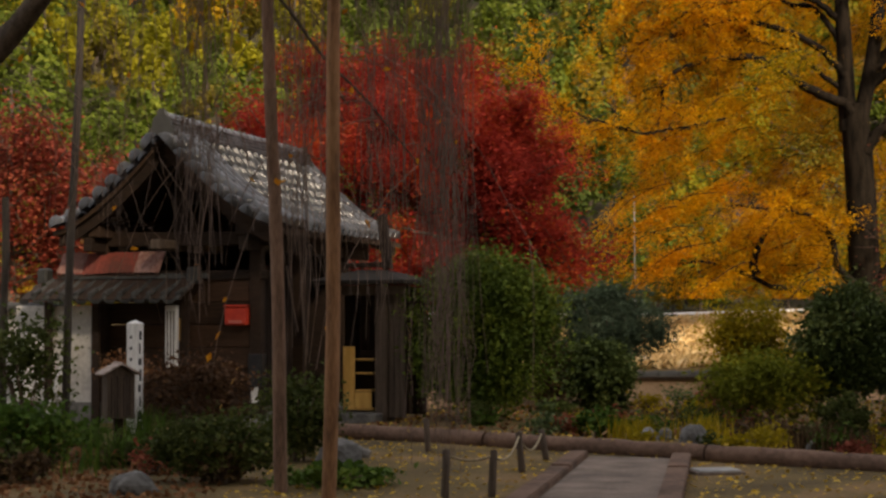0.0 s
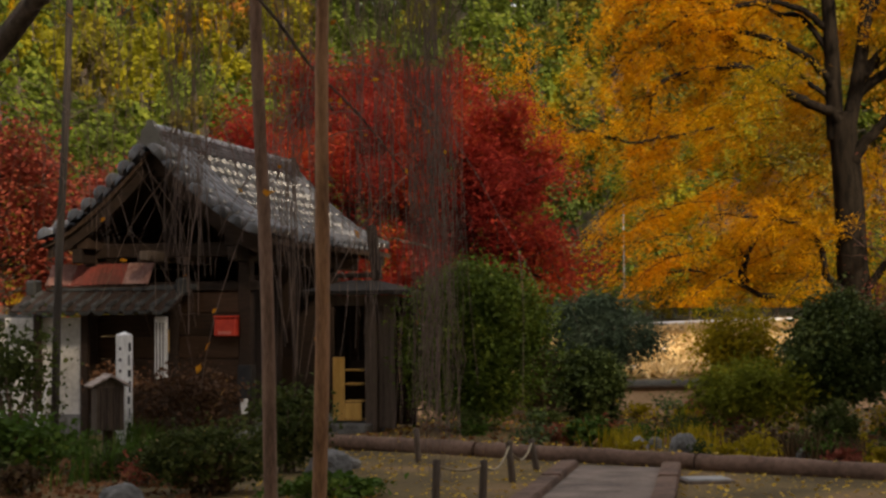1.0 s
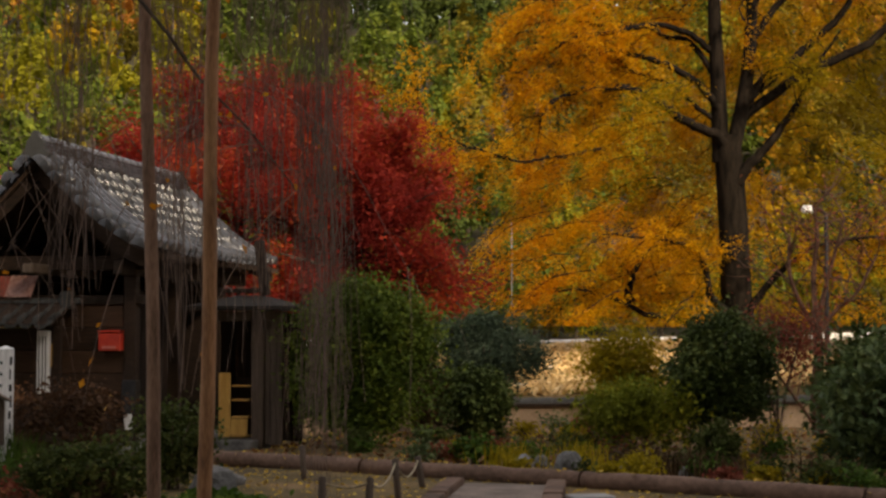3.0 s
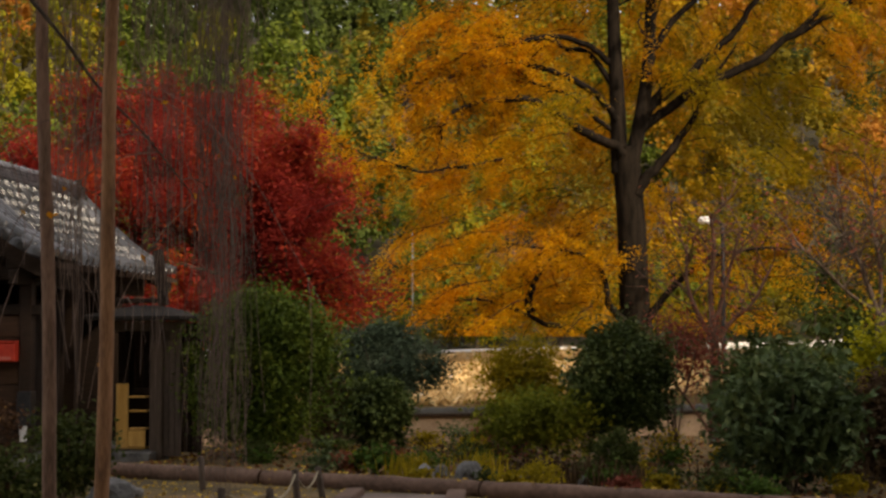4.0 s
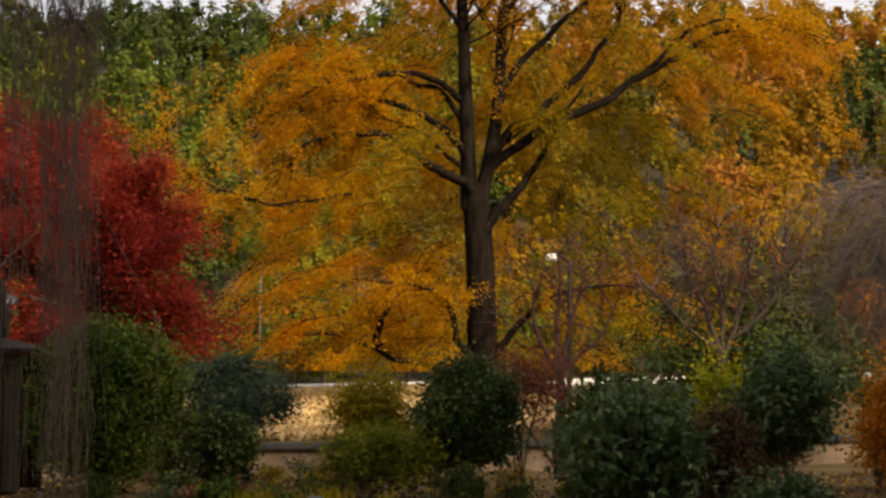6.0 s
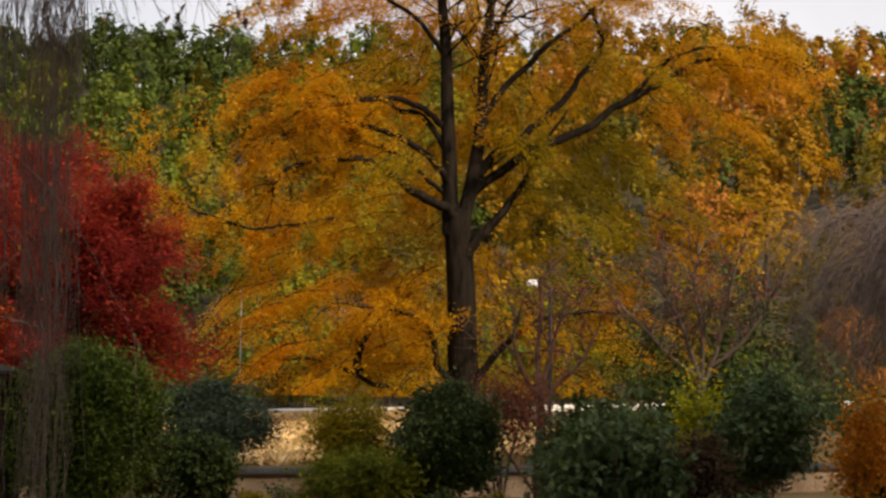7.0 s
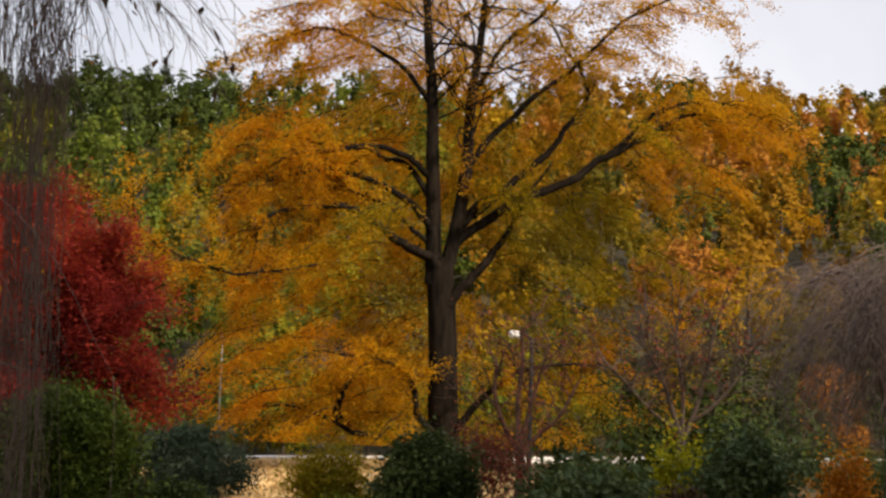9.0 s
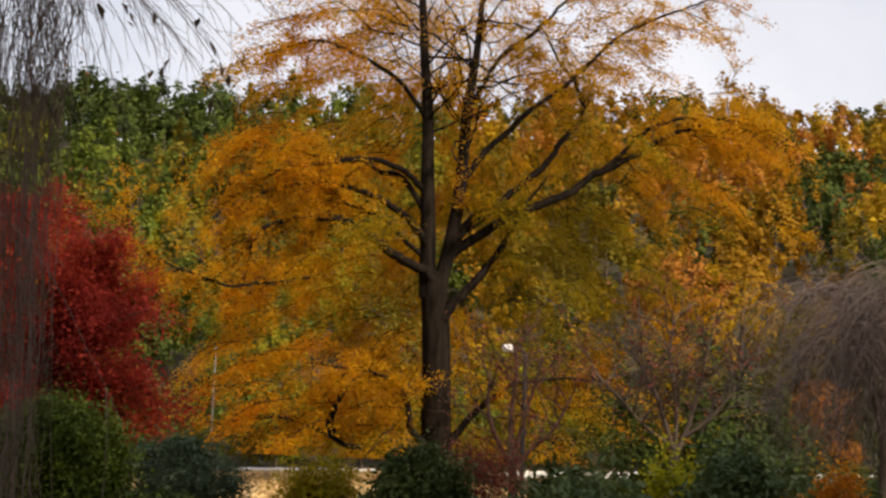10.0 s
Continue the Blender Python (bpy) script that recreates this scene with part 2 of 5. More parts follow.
def cluster(rng, centre, radii, n, clumps, tight=0.22, shell=0.6, low=-1.0):
    """Points in uneven clumps through an ellipsoid, thicker towards its outside."""
    d = rng.normal(size=(clumps, 3))
    d /= np.linalg.norm(d, axis=1)[:, None]
    d[:, 2] = np.maximum(d[:, 2], low)
    c = d * (shell + (1 - shell) * rng.uniform(0, 1, clumps) ** 0.5)[:, None] * rng.uniform(0.82, 1.08, clumps)[:, None]
    k = rng.integers(0, clumps, n)
    size = rng.uniform(0.6, 1.4, clumps)[k][:, None] * tight
    return np.asarray(centre) + (c[k] + rng.normal(size=(n, 3)) * size) * np.asarray(radii)


def tube_arrays(lines, sides=6):
    """Tapered tubes along polylines: each (points, radii)."""
    V, F, base = [], [], 0
    a = np.linspace(0, 2 * np.pi, sides, endpoint=False)
    for pts, rad in lines:
        pts, rad = np.asarray(pts, float), np.asarray(rad, float)
        k = len(pts)
        d = np.gradient(pts, axis=0)
        d /= np.linalg.norm(d, axis=1)[:, None] + 1e-9
        ref = np.where(np.abs(d[:, 2:3]) > 0.9, [[1.0, 0, 0]], [[0, 0, 1.0]])
        u = np.cross(d, ref)
        u /= np.linalg.norm(u, axis=1)[:, None] + 1e-9
        w = np.cross(d, u)
        ring = pts[:, None] + rad[:, None, None] * (np.cos(a)[None, :, None] * u[:, None] + np.sin(a)[None, :, None] * w[:, None])
        V.append(ring.reshape(-1, 3))
        i, j = np.arange(k - 1)[:, None], np.arange(sides)[None]
        j2 = (j + 1) % sides
        F.append((base + np.stack([i * sides + j, i * sides + j2, (i + 1) * sides + j2, (i + 1) * sides + j], -1)).reshape(-1, 4))
        base += k * sides
    return np.concatenate(V), np.concatenate(F)


def bend(points, steps):
    """A smooth line through a few points."""
    p = np.asarray(points, float)
    q = np.vstack([2 * p[0] - p[1], p, 2 * p[-1] - p[-2]])
    out = []
    for i in range(1, len(q) - 2):
        for t in np.linspace(0, 1, steps, endpoint=False):
            a, b, c, d = q[i - 1], q[i], q[i + 1], q[i + 2]
            out.append(0.5 * (2 * b + (c - a) * t + (2 * a - 5 * b + 4 * c - d) * t * t + (3 * b - a - 3 * c + d) * t ** 3))
    out.append(p[-1])
    return np.array(out)


def grow(rng, p, d, length, radius, level, lines, tips, droop=0.0, kids=(4, 7), spreading=0.9, wander=0.25, steps=7):
    """A branch and its side branches; tips gathers the ends of the finest."""
    d = np.asarray(d, float) / np.linalg.norm(d)
    pts = [np.asarray(p, float)]
    for i in range(steps):
        d = d + rng.normal(size=3) * wander * 0.5 + np.array([0, 0, -droop * (i + 1) / steps])
        d /= np.linalg.norm(d)
        pts.append(pts[-1] + d * length / steps)
    pts = np.array(pts)
    lines.append((pts, np.linspace(radius, radius * 0.45, steps + 1)))
    if level == 0:
        tips.append(pts)
        return
    for _ in range(int(rng.integers(*kids))):
        k = int(rng.integers(max(1, steps // 4), steps + 1))
        along = pts[k] - pts[k - 1]
        along /= np.linalg.norm(along)
        side = rng.normal(size=3)
        side -= along * side.dot(along)
        side /= np.linalg.norm(side)
        grow(rng, pts[k], along + side * spreading * rng.uniform(0.5, 1.2), length * rng.uniform(0.38, 0.62), radius * 0.5, level - 1, lines, tips, droop, kids, spreading, wander, max(4, steps - 2))


def along_tips(rng, tips, n, spread):
    """Points scattered about the fine branches."""
    k = rng.integers(0, len(tips), n)
    out = np.empty((n, 3))
    f = rng.uniform(0.1, 1.0, n)
    for i in range(n):
        t = tips[k[i]]
        x = f[i] * (len(t) - 1)
        j = min(int(x), len(t) - 2)
        out[i] = t[j] + (t[j + 1] - t[j]) * (x - j)
    return out + rng.normal(size=(n, 3)) * spread


# ---- ground, road, walls ----
def wall_line(x):
    return 27.38 + 0.10 * (x - 3.9) + 0.0115 * max(0.0, x - 3.9) ** 2


def ground_z(x, y):
    r = math.hypot(x, y)
    past = y - wall_line(x)
    z = 0.0
    if past > 0.15:
        z = 0.45 + 0.75 * min(1.0, past / 16.0) + 0.03 * max(0.0, min(x, 30.0))
    if r > 58.3:
        z += 0.303 * min(r - 58.3, 112)
    return z


def rolling(x, y):
    r = math.hypot(x, y)
    b = 0.02 + (0.05 if y > 20 else 0) + (1.5 if r > 70 else 0)
    return b * noise.noise((x * (0.6 if r < 60 else 0.05), y * (0.6 if r < 60 else 0.05), 0.3))


def build_ground():
    # rings that widen with distance, so that the sheet reaches the horizon
    radii = [0.0] + list(np.arange(2, 12, 1.0)) + list(np.arange(12, 34, 0.25)) + list(np.arange(34, 62, 1.0)) + list(np.arange(62, 180, 5.0)) + [200, 260, 400, 800, 2000]
    angles = list(np.arange(-40, 50, 0.75)) + list(np.arange(50, 320, 6.0))
    V, F = [], []
    for r in radii:
        for a in angles:
            x, y = r * math.sin(radians(a)), r * math.cos(radians(a))
            fade = 1 if -60 < a < 70 else 0.25
            V.append((x, y, ground_z(x, y) * fade + rolling(x, y)))
    k = len(angles)
    for i in range(len(radii) - 1):
        for j in range(k):
            F.append((i * k + j, (i + 1) * k + j, (i + 1) * k + (j + 1) % k, i * k + (j + 1) % k))
    m = surface("mossy_earth", (0.05, 0.032, 0.012), (0.23, 0.135, 0.062), 0.95, 0.9, 0.6, fine=22, stain=(0.125, 0.085, 0.028))
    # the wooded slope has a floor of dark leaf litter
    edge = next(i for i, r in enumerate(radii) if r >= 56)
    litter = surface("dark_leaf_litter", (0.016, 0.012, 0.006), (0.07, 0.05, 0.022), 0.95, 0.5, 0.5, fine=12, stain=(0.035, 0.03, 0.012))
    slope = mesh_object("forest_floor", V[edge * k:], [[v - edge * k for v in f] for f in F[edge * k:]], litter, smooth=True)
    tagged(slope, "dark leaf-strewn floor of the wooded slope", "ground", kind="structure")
    V, F = V[:(edge + 1) * k], F[:edge * k]
    ob = mesh_object("ground", V, F, m, smooth=True)
    tagged(ob, "mossy brown earth strewn with fallen yellow leaves", "ground", kind="structure")


build_ground()

KERB_A, KERB_B = Vector((-2.20, 21.30, 0)), Vector((9.14, 11.78, 0))


def build_kerb():
    """Long rounded logs laid end to end along the lawn."""
    d = (KERB_B - KERB_A).normalized()
    total = (KERB_B - KERB_A).length
    rng = np.random.default_rng(4)
    s = 0.0
    first = None
    while s < total - 0.5:
        n = min(rng.uniform(2.6, 3.6), total - s)
        a, b = KERB_A + d * (s + 0.015), KERB_A + d * (s + n - 0.015)
        holder = thing("log_edging", Matrix.Translation(a), "dull brown round log laid as garden edging", "edging", "logs along the lawn")
        L = (b - a)
        pts = np.array([(L * t + Vector((0, 0, 0.06 + 0.008 * noise.noise((s + t * 4, 0, 0))))) for t in np.linspace(0, 1, 14)])
        V, F = tube_arrays([(pts, 0.105 + 0.012 * rng.normal(size=14) * 0.4)], 14)
        ob = mesh_object("log", V, F, LOG, holder, smooth=True)
        for end in (0, 13):
            bm = bmesh.new()
            bmesh.ops.create_circle(bm, cap_ends=True, radius=0.104, segments=14)
            bmesh.ops.transform(bm, matrix=Matrix.Translation(pts[end]) @ d.to_track_quat("Z", "Y").to_matrix().to_4x4(), verts=bm.verts)
            part("log_end", bm, LOG, holder)
        s += n


build_kerb()


def build_path():
    """Concrete path between stone borders, from the viewer to the logs."""
    a0, a1, b0, b1 = Vector((0.82, 13.69, 0)), Vector((1.82, 13.69, 0)), Vector((1.54, 17.30, 0)), Vector((2.38, 16.97, 0))
    a0, a1 = a0 - (b0 - a0) * 1.6, a1 - (b1 - a1) * 1.6
    path = tagged(new("path"), "worn grey concrete path between low stone borders", "path", kind="structure")

    def slab(name, p, q, r, s, z0, z1, m):
        bm = bmesh.new()
        lo = [bm.verts.new((v.x, v.y, z0)) for v in (p, q, r, s)]
        hi = [bm.verts.new((v.x, v.y, z1)) for v in (p, q, r, s)]
        bm.faces.new(hi)
        for i in range(4):
            bm.faces.new((lo[i], lo[(i + 1) % 4], hi[(i + 1) % 4], hi[i]))
        bmesh.ops.bevel(bm, geom=[e for e in bm.edges if all(v.co.z > z0 + 0.01 for v in e.verts)], offset=0.012, segments=2, affect="EDGES")
        bmesh.ops.recalc_face_normals(bm, faces=bm.faces)
        part(name, bm, m, path)
    slab("slab", a0, a1, a1.lerp(b1, 0.45), a0.lerp(b0, 0.45), -0.1, 0.035, CONCRETE)
    slab("slab", a0.lerp(b0, 0.453), a1.lerp(b1, 0.453), b1, b0, -0.1, 0.035, CONCRETE)
    for i in range(6):
        f, g = i / 6 + 0.002, (i + 1) / 6 - 0.002
        for p, q, o in ((a0, b0, -0.2), (a1, b1, 0.2)):
            x = Vector((o, 0, 0))
            slab("border_stone", p.lerp(q, f), p.lerp(q, f) + x, p.lerp(q, g) + x, p.lerp(q, g), -0.1, 0.085 + 0.01 * (i % 2), LOG)


build_path()

cover = thing("drain_cover", pose(2.63, 15.75, 0.0, 0, 0, 8), "flat pale grey drain cover set in the earth", "drain cover")
part("plate", boxed(-0.21, 0.21, -0.16, 0.16, -0.02, 0.045, 0.008), surface("pale_cover", (0.20, 0.20, 0.20), (0.36, 0.36, 0.35), 0.7, 6, 0.2), cover)
part("rim", boxed(-0.24, 0.24, -0.19, 0.19, -0.03, 0.03, 0.008), CONCRETE, cover)


def tile_mesh(name, w, l, rise=0.035):
    """A curved roof tile, w wide along x and l long along -y, its lower end lipped."""
    prof = [(-0.5, 0.0), (-0.38, -0.014), (-0.12, -0.022), (0.10, -0.012), (0.19, 0.3 * rise), (0.27, 0.9 * rise), (0.36, rise), (0.45, 0.8 * rise), (0.53, 0.008)]
    bm = bmesh.new()
    rows = []
    for y, dz in ((0, 0), (-l, 0), (-l, -0.045)):
        rows.append([bm.verts.new((x * w, y, z + dz)) for x, z in prof])
    for a, b in zip(rows, rows[1:]):
        for i in range(len(prof) - 1):
            bm.faces.new((a[i], b[i], b[i + 1], a[i + 1]))
    me = bpy.data.meshes.new(name)
    bm.to_mesh(me)
    bm.free()
    for p in me.polygons:
        p.use_smooth = True
    me.materials.append(TILE)
    return me


def barrel_mesh(name, r, l, m=None):
    """A half-round cover tile with a rounded nose, along -y."""
    bm = bmesh.new()
    ang = np.linspace(0, np.pi, 8)
    rows = []
    for y, k in ((0, 0.9), (-0.75 * l, 1.0), (-l, 1.06), (-l - 0.02, 0.85), (-l - 0.025, 0.02)):
        rows.append([bm.verts.new((r * k * math.cos(a), y, r * k * math.sin(a))) for a in ang])
    for a, b in zip(rows, rows[1:]):
        for i in range(7):
            bm.faces.new((a[i + 1], b[i + 1], b[i], a[i]))
    me = bpy.data.meshes.new(name)
    bm.to_mesh(me)
    bm.free()
    for p in me.polygons:
        p.use_smooth = True
    me.materials.append(m or TILE)
    return me


def piece(name, me, parent, m):
    ob = new(name, me)
    ob.parent = parent
    ob.matrix_local = m
    return ob


def build_low_wall():
    """The long buff wall with a dark coping, in bays."""
    wall = tagged(new("wall_garden"), "low buff earth-plastered garden wall with dark tile coping", "wall", kind="structure")
    cap = barrel_mesh("coping_tile", 0.10, 0.32, TILE_DARK)
    x = -7.0
    while x < 24:
        x1 = x + 2.0
        p, q = Vector((x, wall_line(x), 0)), Vector((x1, wall_line(x1), 0))
        d = (q - p)
        m = Matrix.Translation(p) @ Matrix.Rotation(math.atan2(d.y, d.x), 4, "Z")
        n = d.length
        part("wall_bay", boxed(0, n, -0.08, 0.10, -0.1, 0.40, 0.004, m), EARTH_WALL, wall)
        part("coping_board", boxed(-0.001, n + 0.001, -0.15, 0.17, 0.404, 0.45, 0.006, m), OLD_WOOD, wall)
        for i in range(int(n / 0.3)):
            piece("coping_tile", cap, wall, m @ Matrix.Translation((0.3 * i, 0.01, 0.452)) @ Matrix.Rotation(radians(90), 4, "Z"))
        x = x1


build_low_wall()


def build_rail():
    """White guard rail along the far road."""
    rail = thing("guard_rail", Matrix.Identity(4), "white painted steel guard rail beside the far road", "guard rail")
    pts = [(-14 + 4 * i, 49.1 - 0.22 * (4 * i)) for i in range(15)]
    for (x0, y0), (x1, y1) in zip(pts, pts[1:]):
        z0, z1 = 1.36 + 0.026 * max(0, x0 - 6), 1.36 + 0.026 * max(0, x1 - 6)
        a, b = Vector((x0, y0, z0)), Vector((x1, y1, z1))
        bm = bmesh.new()
        prof = [(0.0, -0.10), (-0.05, -0.07), (-0.05, -0.03), (0.0, 0.0), (-0.05, 0.03), (-0.05, 0.07), (0.0, 0.10)]
        r0 = [bm.verts.new(a + Vector((0, dy, dz))) for dy, dz in prof]
        r1 = [bm.verts.new(b + Vector((0, dy, dz))) for dy, dz in prof]
        for i in range(6):
            bm.faces.new((r0[i], r1[i], r1[i + 1], r0[i + 1]))
        part("beam", bm, STEEL_WHITE, rail)
        part("post", boxed(x0 - 0.05, x0 + 0.05, y0 + 0.01, y0 + 0.11, ground_z(x0, y0) - 0.3, z0 + 0.08, 0.01), GALV, rail)


build_rail()


# ---- gate house ----
GATE = pose(-3.87, 22.4, 0, 0, 0, -15.3)
EAVE_Z, RIDGE_Z, HALF, DEEP = 2.76, 4.05, 1.68, 5.8


def roof_z(s):
    """Height of the concave slope at the distance s from the ridge."""
    return EAVE_Z + (RIDGE_Z - EAVE_Z) * max(0.0, 1 - abs(s) / HALF) ** 1.45


def slope_at(s, side):
    """Pose on the slope: y points up the slope, z out of it."""
    a = math.atan2(roof_z(abs(s) - 0.02) - roof_z(abs(s) + 0.02), 0.04)
    out = Matrix(((0, -side * math.cos(a), side * math.sin(a), 0), (side, 0, 0, 0), (0, math.sin(a), math.cos(a), 0), (0, 0, 0, 1)))
    return out


def build_gate_house():
    house = thing("gate_house", GATE, "old dark timber gate house with a grey tiled roof", "gate house")
    roof = new("roof")
    roof.parent = house
    roof["label"] = "curved gabled roof of weathered grey tiles"
    # boarding under the tiles, thick and curved
    bm = bmesh.new()
    ss = np.linspace(-HALF, HALF, 25)
    for y0, y1 in ((-0.02, DEEP),):
        top = [[bm.verts.new((s, y, roof_z(s) - 0.05)) for s in ss] for y in (y0, y1)]
        low = [[bm.verts.new((s, y, roof_z(s) - 0.12)) for s in ss] for y in (y0, y1)]
        for i in range(24):
            bm.faces.new((top[0][i], top[0][i + 1], top[1][i + 1], top[1][i]))
            bm.faces.new((low[0][i], low[1][i], low[1][i + 1], low[0][i + 1]))
            for k in (0, 1):
                bm.faces.new((top[k][i], low[k][i], low[k][i + 1], top[k][i + 1]))
        for i in (0, 24):
            bm.faces.new((top[0][i], top[1][i], low[1][i], low[0][i]))
    part("roof_boarding", bm, OLD_WOOD, roof)
    # tiles, laid from the eave up
    W, COURSE = 0.27, 0.235
    lengths = [0.0]
    while lengths[-1] < HALF - 0.1:
        s = HALF - lengths[-1]
        lengths.append(lengths[-1] + COURSE * math.cos(math.atan2(roof_z(s - 0.05) - roof_z(s + 0.001), 0.05)))
    tile = tile_mesh("tile", W, 0.30, 0.115)
    nose = barrel_mesh("barrel_tile", 0.085, 0.30)
    verge = barrel_mesh("verge_tile", 0.125, 0.26)
    rng = np.random.default_rng(7)
    cols = int((DEEP - 1.75) / W)
    for side in (1, -1):
        for s0 in lengths[:-1]:
            s = HALF - s0
            base = Matrix.Translation((side * max(s - 0.27, 0.02), 0, roof_z(max(s - 0.27, 0.02)) + 0.005))
            tilt = slope_at(max(s - 0.13, 0.1), side)
            for c in range(cols):
                y = 1.16 + (c + 0.5) * W
                j = Matrix.Rotation(rng.normal() * 0.012, 4, "Z") @ Matrix.Translation((0, 0, 0.012 + rng.normal() * 0.004)) @ Matrix.Rotation(0.07, 4, "X")
                if side == 1:
                    piece("tile", tile, roof, Matrix.Translation((0, y, 0)) @ base @ tilt @ j)
                elif c < 6:
                    piece("tile", tile, roof, Matrix.Translation((0, y, 0)) @ base @ tilt @ j)
            for y, me, lift in ((0.22, verge, 0.05), (0.49, verge, 0.03), (0.76, verge, 0.02), (1.03, verge, 0.02), (DEEP - 0.48, verge, 0.02), (DEEP - 0.16, verge, 0.04)):
                j = Matrix.Rotation(rng.normal() * 0.02, 4, "Z") @ Matrix.Translation((0, 0, lift + rng.normal() * 0.004)) @ Matrix.Rotation(0.05, 4, "X")
                piece("verge_tile" if me is verge else "barrel_tile", me, roof, Matrix.Translation((0, y, 0)) @ base @ tilt @ j)
            # rounded edge tiles that turn down over the gable
            piece("verge_end", nose, roof, Matrix.Translation((0, 0.10, 0)) @ base @ tilt @ Matrix.Translation((-0.02 * side, -0.14, -0.02)) @ Matrix.Rotation(radians(-90 * side), 4, "Z") @ Matrix.Diagonal((1.38, 0.85, 1.5, 1)))
        # eave end caps
        for c in range(cols):
            y = 1.16 + (c + 0.90) * W
            piece("eave_cap", nose, roof, Matrix.Translation((side * (HALF - 0.10), y, EAVE_Z + 0.015)) @ slope_at(HALF - 0.15, side) @ Matrix.Scale(0.55, 4))
    # ridge of stacked courses
    ridge = new("ridge")
    ridge.parent = roof
    for k in range(4):
        w = 0.17 - 0.018 * k
        x0, flat = 0.02, None
        while x0 < DEEP - 0.3:
            if flat is None:
                flat = part("ridge_tile", boxed(-w, w, 0, 0.30, 0, 0.048, 0.008), TILE, ridge)
            else:
                flat = piece("ridge_tile", flat.data, ridge, Matrix.Identity(4))
            flat.location = (0, x0, RIDGE_Z + 0.055 * k)
            x0 += 0.305
    cap = barrel_mesh("ridge_cap", 0.085, 0.30)
    x0 = 0.3
    while x0 < DEEP - 0.2:
        piece("ridge_cap", cap, ridge, Matrix.Translation((0, x0, RIDGE_Z + 0.215)))
        x0 += 0.29
    for y, turn in ((-0.02, 0), (DEEP - 0.2, 0)):
        bm = bmesh.new()
        outline = [(0.72 * x, 0.85 * z) for x, z in [(-0.26, 0.0), (-0.28, 0.10), (-0.20, 0.16), (-0.17, 0.30), (-0.09, 0.36), (-0.05, 0.46), (0.05, 0.46), (0.09, 0.36), (0.17, 0.30), (0.20, 0.16), (0.28, 0.10), (0.26, 0.0)]]
        a = [bm.verts.new((x, y - 0.05, RIDGE_Z - 0.06 + z)) for x, z in outline]
        b = [bm.verts.new((x * 0.9, y + 0.06, RIDGE_Z - 0.06 + z * 0.95)) for x, z in outline]
        bm.faces.new(a), bm.faces.new(b[::-1])
        for i in range(len(outline)):
            bm.faces.new((a[i], b[i], b[(i + 1) % len(outline)], a[(i + 1) % len(outline)]))
        bmesh.ops.recalc_face_normals(bm, faces=bm.faces)
        ob = part("ridge_ornament", bm, TILE_DARK, ridge, "carved grey ridge-end tile")
    # barge boards follow the slope
    for y in (0.06, DEEP - 0.16):
        for side in (1, -1):
            bm = bmesh.new()
            ss = np.linspace(0.0, HALF - 0.06, 14)
            rings = []
            for s in ss:
                z = roof_z(s) - 0.125
                h = 0.20 - 0.03 * s
                rings.append([bm.verts.new((side * s, y + dy, z - dz)) for dy, dz in ((0, 0), (0.05, 0), (0.05, h), (0, h))])
            for a, b in zip(rings, rings[1:]):
                for i in range(4):
                    bm.faces.new((a[i], a[(i + 1) % 4], b[(i + 1) % 4], b[i]))
            bm.faces.new(rings[0]), bm.faces.new(rings[-1])
            bmesh.ops.recalc_face_normals(bm, faces=bm.faces)
            part("barge_board", bm, OLD_WOOD, roof)
    # purlins, whose sawn ends show under the gable
    for x, z in ((0, RIDGE_Z - 0.36), (-1.12, 2.72), (1.12, 2.72)):
        part("purlin", boxed(x - 0.09, x + 0.09, 0.12, DEEP - 0.25, z - 0.10, z + 0.10, 0.015), OLD_WOOD, house)
    part("beam_end", boxed(-0.22, -0.06, 0.05, 2.3, 2.44, 2.58, 0.02), GREY_WOOD, house, "pale sawn end of the middle beam")
    part("upper_side_wall", boxed(-1.21, -1.17, 0.71, 4.16, 2.035, 2.415, 0.005), OLD_WOOD, house)
    for s in np.linspace(-1.05, 1.05, 16):
        top = roof_z(s + 0.07 * np.sign(s)) - 0.20
        part("back_board", boxed(s - 0.068, s + 0.068, 4.10, 4.13, 2.2, max(top, 2.6), 0.003), OLD_WOOD, house)
    # rafters under the eaves
    for side in (1, -1):
        for i in range(17):
            y = 0.35 + i * 0.31
            m = Matrix.Translation((side * 1.12, y, 2.88)) @ Matrix.Rotation(side * 0.33, 4, "Y")
            part("rafter", boxed(-0.25, 0.62, -0.035, 0.035, -0.04, 0.04, 0, m) if side == 1 else boxed(-0.62, 0.25, -0.035, 0.035, -0.04, 0.04, 0, m), OLD_WOOD, house)
    # posts and beams
    for x, y in ((1.15, 0.62), (-1.2, 0.62), (1.15, 2.3), (1.15, 4.25), (-1.2, 4.25)):
        post = part("post", boxed(x - 0.085, x + 0.085, y - 0.085, y + 0.085, 0.06, 2.66, 0.012), OLD_WOOD, house)
        part("foot_stone", boxed(x - 0.15, x + 0.15, y - 0.15, y + 0.15, -0.05, 0.08, 0.03), STONE, house)
    for z, h in ((2.50, 0.2), (2.02, 0.13)):
        part("tie_beam", boxed(-1.35, 1.35, 0.55, 0.69, z, z + h, 0.012), OLD_WOOD, house)
    for x in (1.15, -1.2):
        part("side_beam", boxed(x - 0.07, x + 0.07, 0.1, DEEP - 0.3, 2.42, 2.62, 0.012), OLD_WOOD, house)
    part("gable_strut", boxed(-0.08, 0.08, 0.57, 0.67, 2.7, RIDGE_Z - 0.46, 0.01), OLD_WOOD, house)
